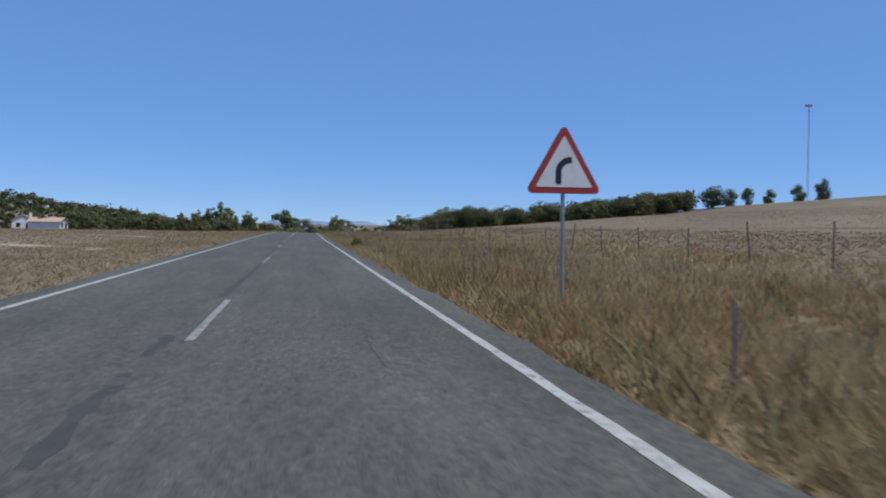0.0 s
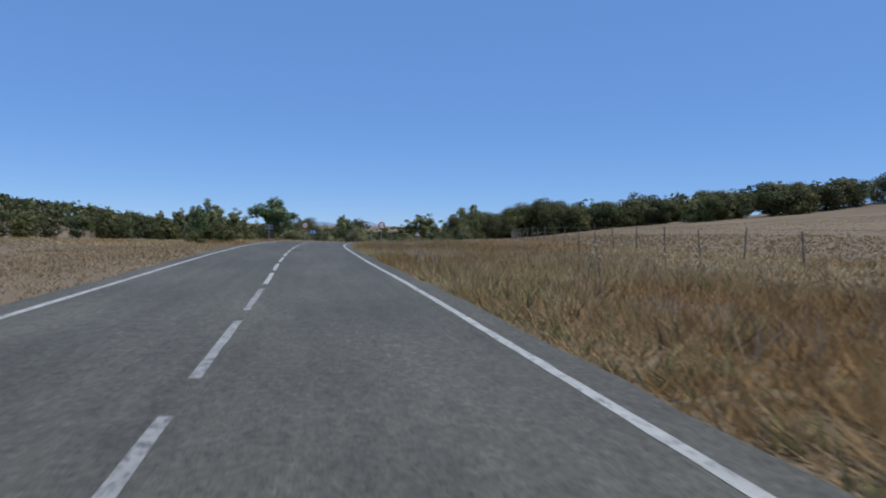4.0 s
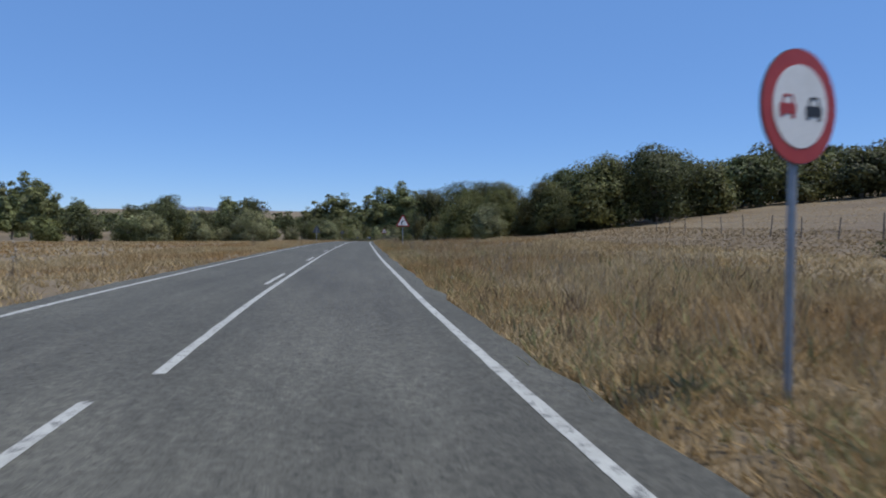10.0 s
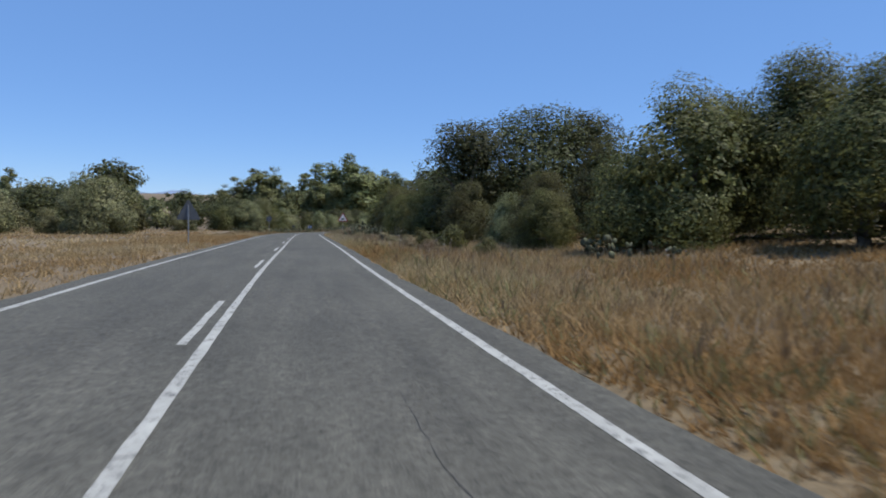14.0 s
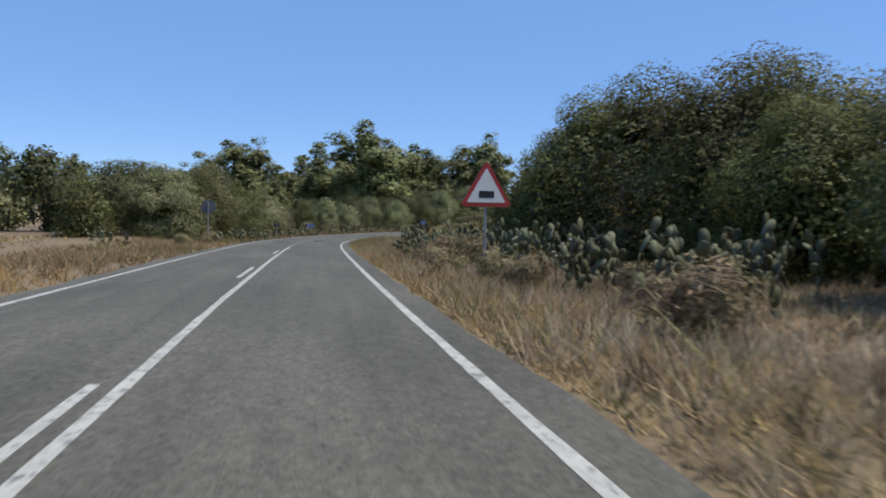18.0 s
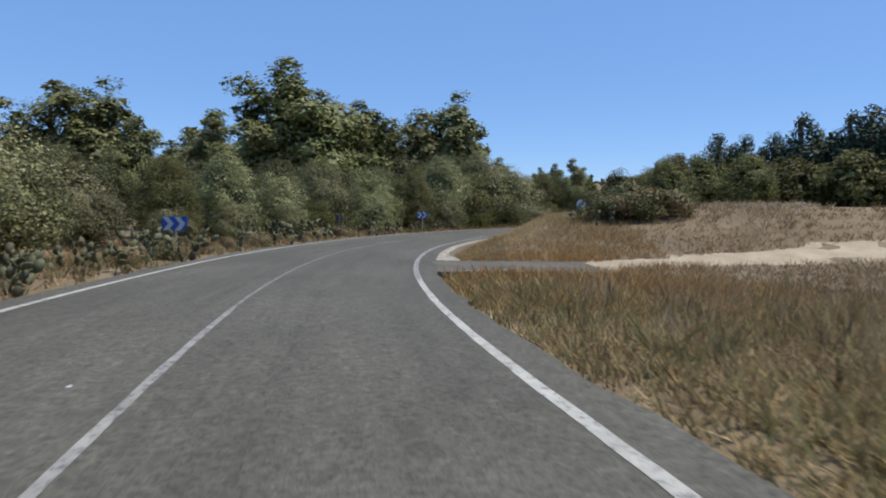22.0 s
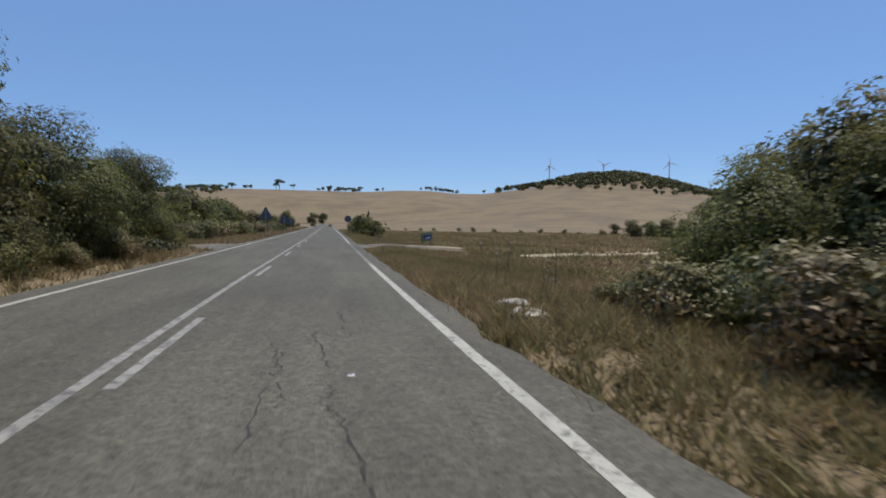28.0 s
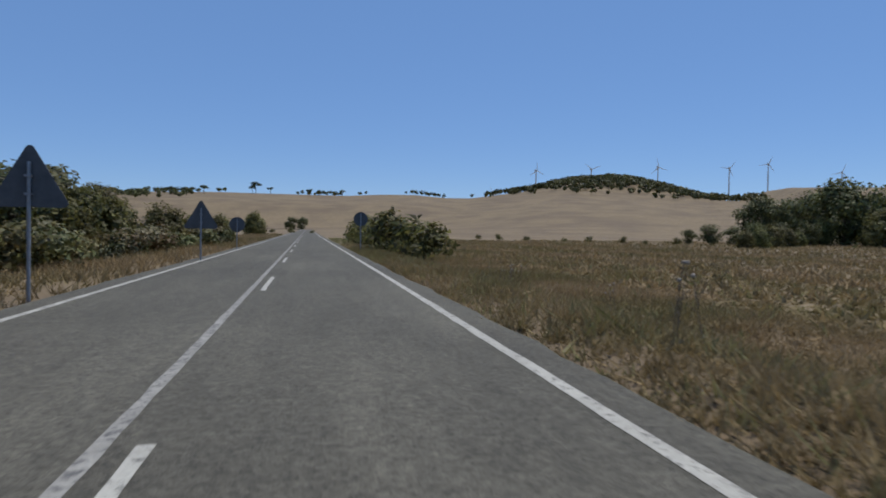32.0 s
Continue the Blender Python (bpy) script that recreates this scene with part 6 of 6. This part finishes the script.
def rock(x, y, w, d, h, turn, label, category="rock", mat_=ROCK, seed=0, on_road=False):
    rng = random.Random(seed)
    bm = bmesh.new()
    bmesh.ops.create_icosphere(bm, subdivisions=3, radius=0.5)
    for v in bm.verts:
        q = 1 + 0.35 * noise.noise(v.co * 2.2 + Vector((seed * 3.1, 0, 0)))
        v.co = Vector((v.co.x * w * q, v.co.y * d * q, v.co.z * h * q))
    z = gz(x, y)
    if on_road:
        s_, d_ = project(x, y)
        z = float(road_at(s_[0], d_[0])[2])
    t = thing(category.replace(" ", "_"), x, y, z + h * 0.3, turn)
    part("body", bm, mat_, t, smooth=False)
    return tagged(t, label, category)


rock(36.4, 396.9, 1.0, 0.55, 0.18, 25, "pale flat broken slab in the dry verge", "slab", seed=1)
rock(37.4, 397.4, 0.7, 0.45, 0.2, 60, "pale broken stone in the dry verge", "rock", seed=2)
rock(-22.3, 183.8, 0.3, 0.22, 0.15, 10, "white crumpled bag in the verge", "litter", PLASTIC_WHITE, 3)
rock(-23.2, 165.6, 0.18, 0.1, 0.06, 20, "small white scrap at the road's edge", "litter", PLASTIC_WHITE, 4, True)
rock(-25.0, 126.4, 0.08, 0.05, 0.02, 70, "small white scrap on the asphalt", "litter", PLASTIC_WHITE, 5, True)
rock(-17.3, 339.5, 0.05, 0.04, 0.015, 0, "small white scrap on the asphalt", "litter", PLASTIC_WHITE, 6, True)
rock(-13.7, 335.3, 0.12, 0.08, 0.05, 0, "small white scrap at the road's edge", "litter", PLASTIC_WHITE, 7, True)
rock(-8.4, 52.8, 0.16, 0.1, 0.05, 0, "small white scrap at the road's edge", "litter", PLASTIC_WHITE, 8, True)
rock(31.6, 397.3, 0.1, 0.07, 0.01, 0, "white paint splash on the asphalt", "stain", PLASTIC_WHITE, 9, True)
rock(64.5, 415.3, 0.22, 0.08, 0.03, 30, "small pale scrap at the road's edge", "litter", ROCK, 10, True)


def branch(x, y, turn, length, label, seed, twigs=7, thick=0.022):
    rng = random.Random(seed)
    s_, d_ = project(x, y)
    t = thing("fallen_branch", x, y, float(road_at(s_[0], d_[0])[2]) + 0.03, turn)
    bm = bmesh.new()
    p = Vector((-length / 2, 0, 0.0))
    pts = [p]
    for k in range(6):
        p = p + Vector((length / 6, rng.gauss(0, length * 0.03), 0.006))
        pts.append(p)
    add_chain(bm, [tuple(v) for v in pts], [thick * (1 - 0.06 * k) for k in range(7)], 6)
    part("stem", bm, BARK, t)
    for k in range(twigs):
        bm = bmesh.new()
        q = pts[rng.randrange(1, 6)]
        add_tube(bm, q, q + Vector((rng.gauss(0, 0.1), rng.gauss(0, 0.12), abs(rng.gauss(0.05, 0.04)))), 0.01, 0.004, 5)
        part("twig", bm, BARK, t)
    return tagged(t, label, "branch")


branch(-17.4, 331.2, 15, 0.55, "broken dry branch lying on the lane", 1, 9)


# ---- stalks and thistles in the verge ----
def stalk_clump(seed):
    rng = random.Random(seed)
    t = new("thistle")
    for k in range(4):
        bm = bmesh.new()
        h = rng.uniform(0.5, 1.05)
        x, y = rng.gauss(0, 0.16), rng.gauss(0, 0.16)
        tip = Vector((x + rng.gauss(0, 0.1), y + rng.gauss(0, 0.1), h))
        add_tube(bm, (x, y, -0.05), tip, 0.008, 0.005, 5)
        for j in range(4):
            q = Vector((x, y, 0)).lerp(tip, rng.uniform(0.4, 0.95))
            add_tube(bm, q, q + Vector((rng.gauss(0, 0.09), rng.gauss(0, 0.09), 0.1)), 0.005, 0.003, 4)
        part("stem", bm, BARK, t)
        bm = bmesh.new()
        bmesh.ops.create_icosphere(bm, subdivisions=1, radius=0.032)
        bmesh.ops.translate(bm, verts=bm.verts, vec=tip)
        part("flower_head", bm, BARK_PALE, t)
    return tagged(t, "dried thistle with brown heads among the grass", "thistle", "dried thistles")


STALKS = [stalk_clump(k) for k in range(3)]
spots = []
sr = random.Random(21)
for k in range(58):
    s = sr.uniform(2, 345)
    d = sr.choice((sr.uniform(4.3, 6.5), sr.uniform(5, 12))) if sr.random() < 0.82 else -sr.uniform(4.4, 8)
    spots.append((s, d))
spots += [(sr.uniform(405, 520), sr.uniform(4.2, 8)) for k in range(18)]
for k, (s, d) in enumerate(spots):
    if not clear(np.array([s]), np.array([d]))[0]:
        continue
    p = road_at(np.array(s), np.array(d))
    q = sr.uniform(0.6, 1.15)
    m = Matrix.LocRotScale((p[0], p[1], gz(p[0], p[1])), Euler((0, 0, sr.uniform(0, 6))), (q, q, q))
    if k < 3:
        STALKS[k].matrix_basis = pose(p[0], p[1], gz(p[0], p[1]))
    else:
        copy_thing(STALKS[k % 3], m)
for s, d, h in ((40.6, 4.55, 0.75), (42.0, 4.9, 0.5), (262, 9, 1.2), (250, 7.8, 1.4), (254, 8.0, 1.2), (246, 8.6, 1.5), (240, 8.5, 1.0), (330, -7, 1.0), (158, 14, 1.4), (170, 19, 1.3), (150, 17.5, 1.6)):
    plant_by_road("shrub", s, d, h, 1.1)


# ---- house far on the left ----
def house(x, y, w, depth, wall_h, ridge, turn, label, seed):
    t = thing("house", x, y, gz(x, y), turn)
    bm = bmesh.new()
    add_prism(bm, [(-w / 2, -0.3), (w / 2, -0.3), (w / 2, wall_h), (0, ridge - 0.12), (-w / 2, wall_h)], 0, depth)
    part("wall", bm, PLASTER, t)
    for k in (-1, 1):
        bm = bmesh.new()
        e = 0.35
        sl = (ridge - wall_h) / (w / 2)
        add_prism(bm, [(0, ridge), (k * (w / 2 + e), wall_h - sl * e + 0.1), (k * (w / 2 + e), wall_h - sl * e + 0.22), (0, ridge + 0.12)], -0.3, depth + 0.3)
        part("roof", bm, ROOF_TILE, t, "pale clay-tiled roof slope")
    for i, (cx, cz, ww, hh) in enumerate(((-w * 0.22, 1.5, 0.9, 1.1), (w * 0.22, 1.0, 1.0, 2.0))):
        win = part("door" if i else "window", add_box(bmesh.new(), (cx - ww / 2, -0.06, cz - hh / 2), (cx + ww / 2, -0.003, cz + hh / 2)), WOOD, t)
        part("pane", add_box(bmesh.new(), (cx - ww * 0.4, -0.075, cz - hh * 0.4), (cx + ww * 0.4, -0.061, cz + hh * 0.4)), GLASS_DARK, win)
    bm = bmesh.new()
    add_box(bm, (w * 0.2, depth * 0.6, ridge - 0.7), (w * 0.2 + 0.5, depth * 0.6 + 0.5, ridge + 0.7))
    part("chimney", bm, PLASTER, t)
    return tagged(t, label, "house")


house(-101.6, 160, 4.6, 9.0, 2.6, 4.0, 28, "small white farmhouse with pale tiled roof among trees", 1)
house(-92.0, 160.5, 5.0, 7.0, 2.2, 3.3, 100, "low white outbuilding with tiled roof beside trees", 2)
plant("oak", -96.5, 159, 4.6, 0.7)
plant("oak", -107, 162, 4.0, 0.9)
plant("oak", -88.0, 163, 4.2, 0.9)


# ---- mast and wind turbines far away ----
def turbine(x, y, top, tower, spin):
    z = top - tower
    t = thing("wind_turbine", x, y, z, 75)
    bm = bmesh.new()
    add_tube(bm, (0, 0, 0), (0, 0, tower), 1.9, 1.2, 12)
    part("tower", bm, WHITE, t)
    bm = bmesh.new()
    add_box(bm, (-2.2, -3.5, tower - 0.5), (2.2, 5, tower + 3.2), bevel=0.6)
    part("nacelle", bm, WHITE, t)
    bm = bmesh.new()
    add_tube(bm, (0, -3.6, tower + 1.2), (0, -5.4, tower + 1.2), 1.3, 0.4, 10)
    part("hub", bm, WHITE, t)
    for k in range(3):
        a_ = radians(spin + 120 * k)
        u = Vector((math.sin(a_), 0, math.cos(a_)))
        bm = bmesh.new()
        q = Vector((0, -4.6, tower + 1.2))
        add_tube(bm, q + u * 0.6, q + u * 6, 0.7, 1.0, 6)
        add_tube(bm, q + u * 6, q + u * 22, 1.0, 0.15, 6)
        part("blade", bm, WHITE, t)
    return tagged(t, "white wind turbine far away on the hills", "wind turbine", "wind turbines")


for x, y, top, spin in ((1546, 716, 153, 0), (1588, 599, 158, 50), (1639, 457, 165, 10), (1693, 305, 165, 80), (1723, 222, 176, 95), (1779, 64, 160, 100), (1512, 806, 98, 30)):
    turbine(x, y, top, max(50, top - gz(x, y) + 3), spin)

mast = thing("mast", 146, 266, gz(146, 266))
for k in range(3):
    a_ = math.tau * k / 3
    bm = bmesh.new()
    add_tube(bm, (0.5 * math.cos(a_), 0.5 * math.sin(a_), -0.5), (0.25 * math.cos(a_), 0.25 * math.sin(a_), 40), 0.045, 0.035, 6)
    part("leg", bm, STEEL, mast)
for k in range(20):
    bm = bmesh.new()
    z = 1 + 2 * k
    q = 0.5 - 0.25 * z / 40
    for j in range(3):
        a_, b_ = math.tau * j / 3, math.tau * (j + 1) / 3
        add_tube(bm, (q * math.cos(a_), q * math.sin(a_), z), (q * math.cos(b_), q * math.sin(b_), z + 1.6), 0.03, 0.03, 4)
    part("brace", bm, STEEL, mast)
bm = bmesh.new()
add_box(bm, (-1.6, -0.2, 39.4), (1.2, 0.2, 40.4), bevel=0.05)
part("head", bm, STEEL, mast)
tagged(mast, "slim grey lattice mast on the ridge", "mast")
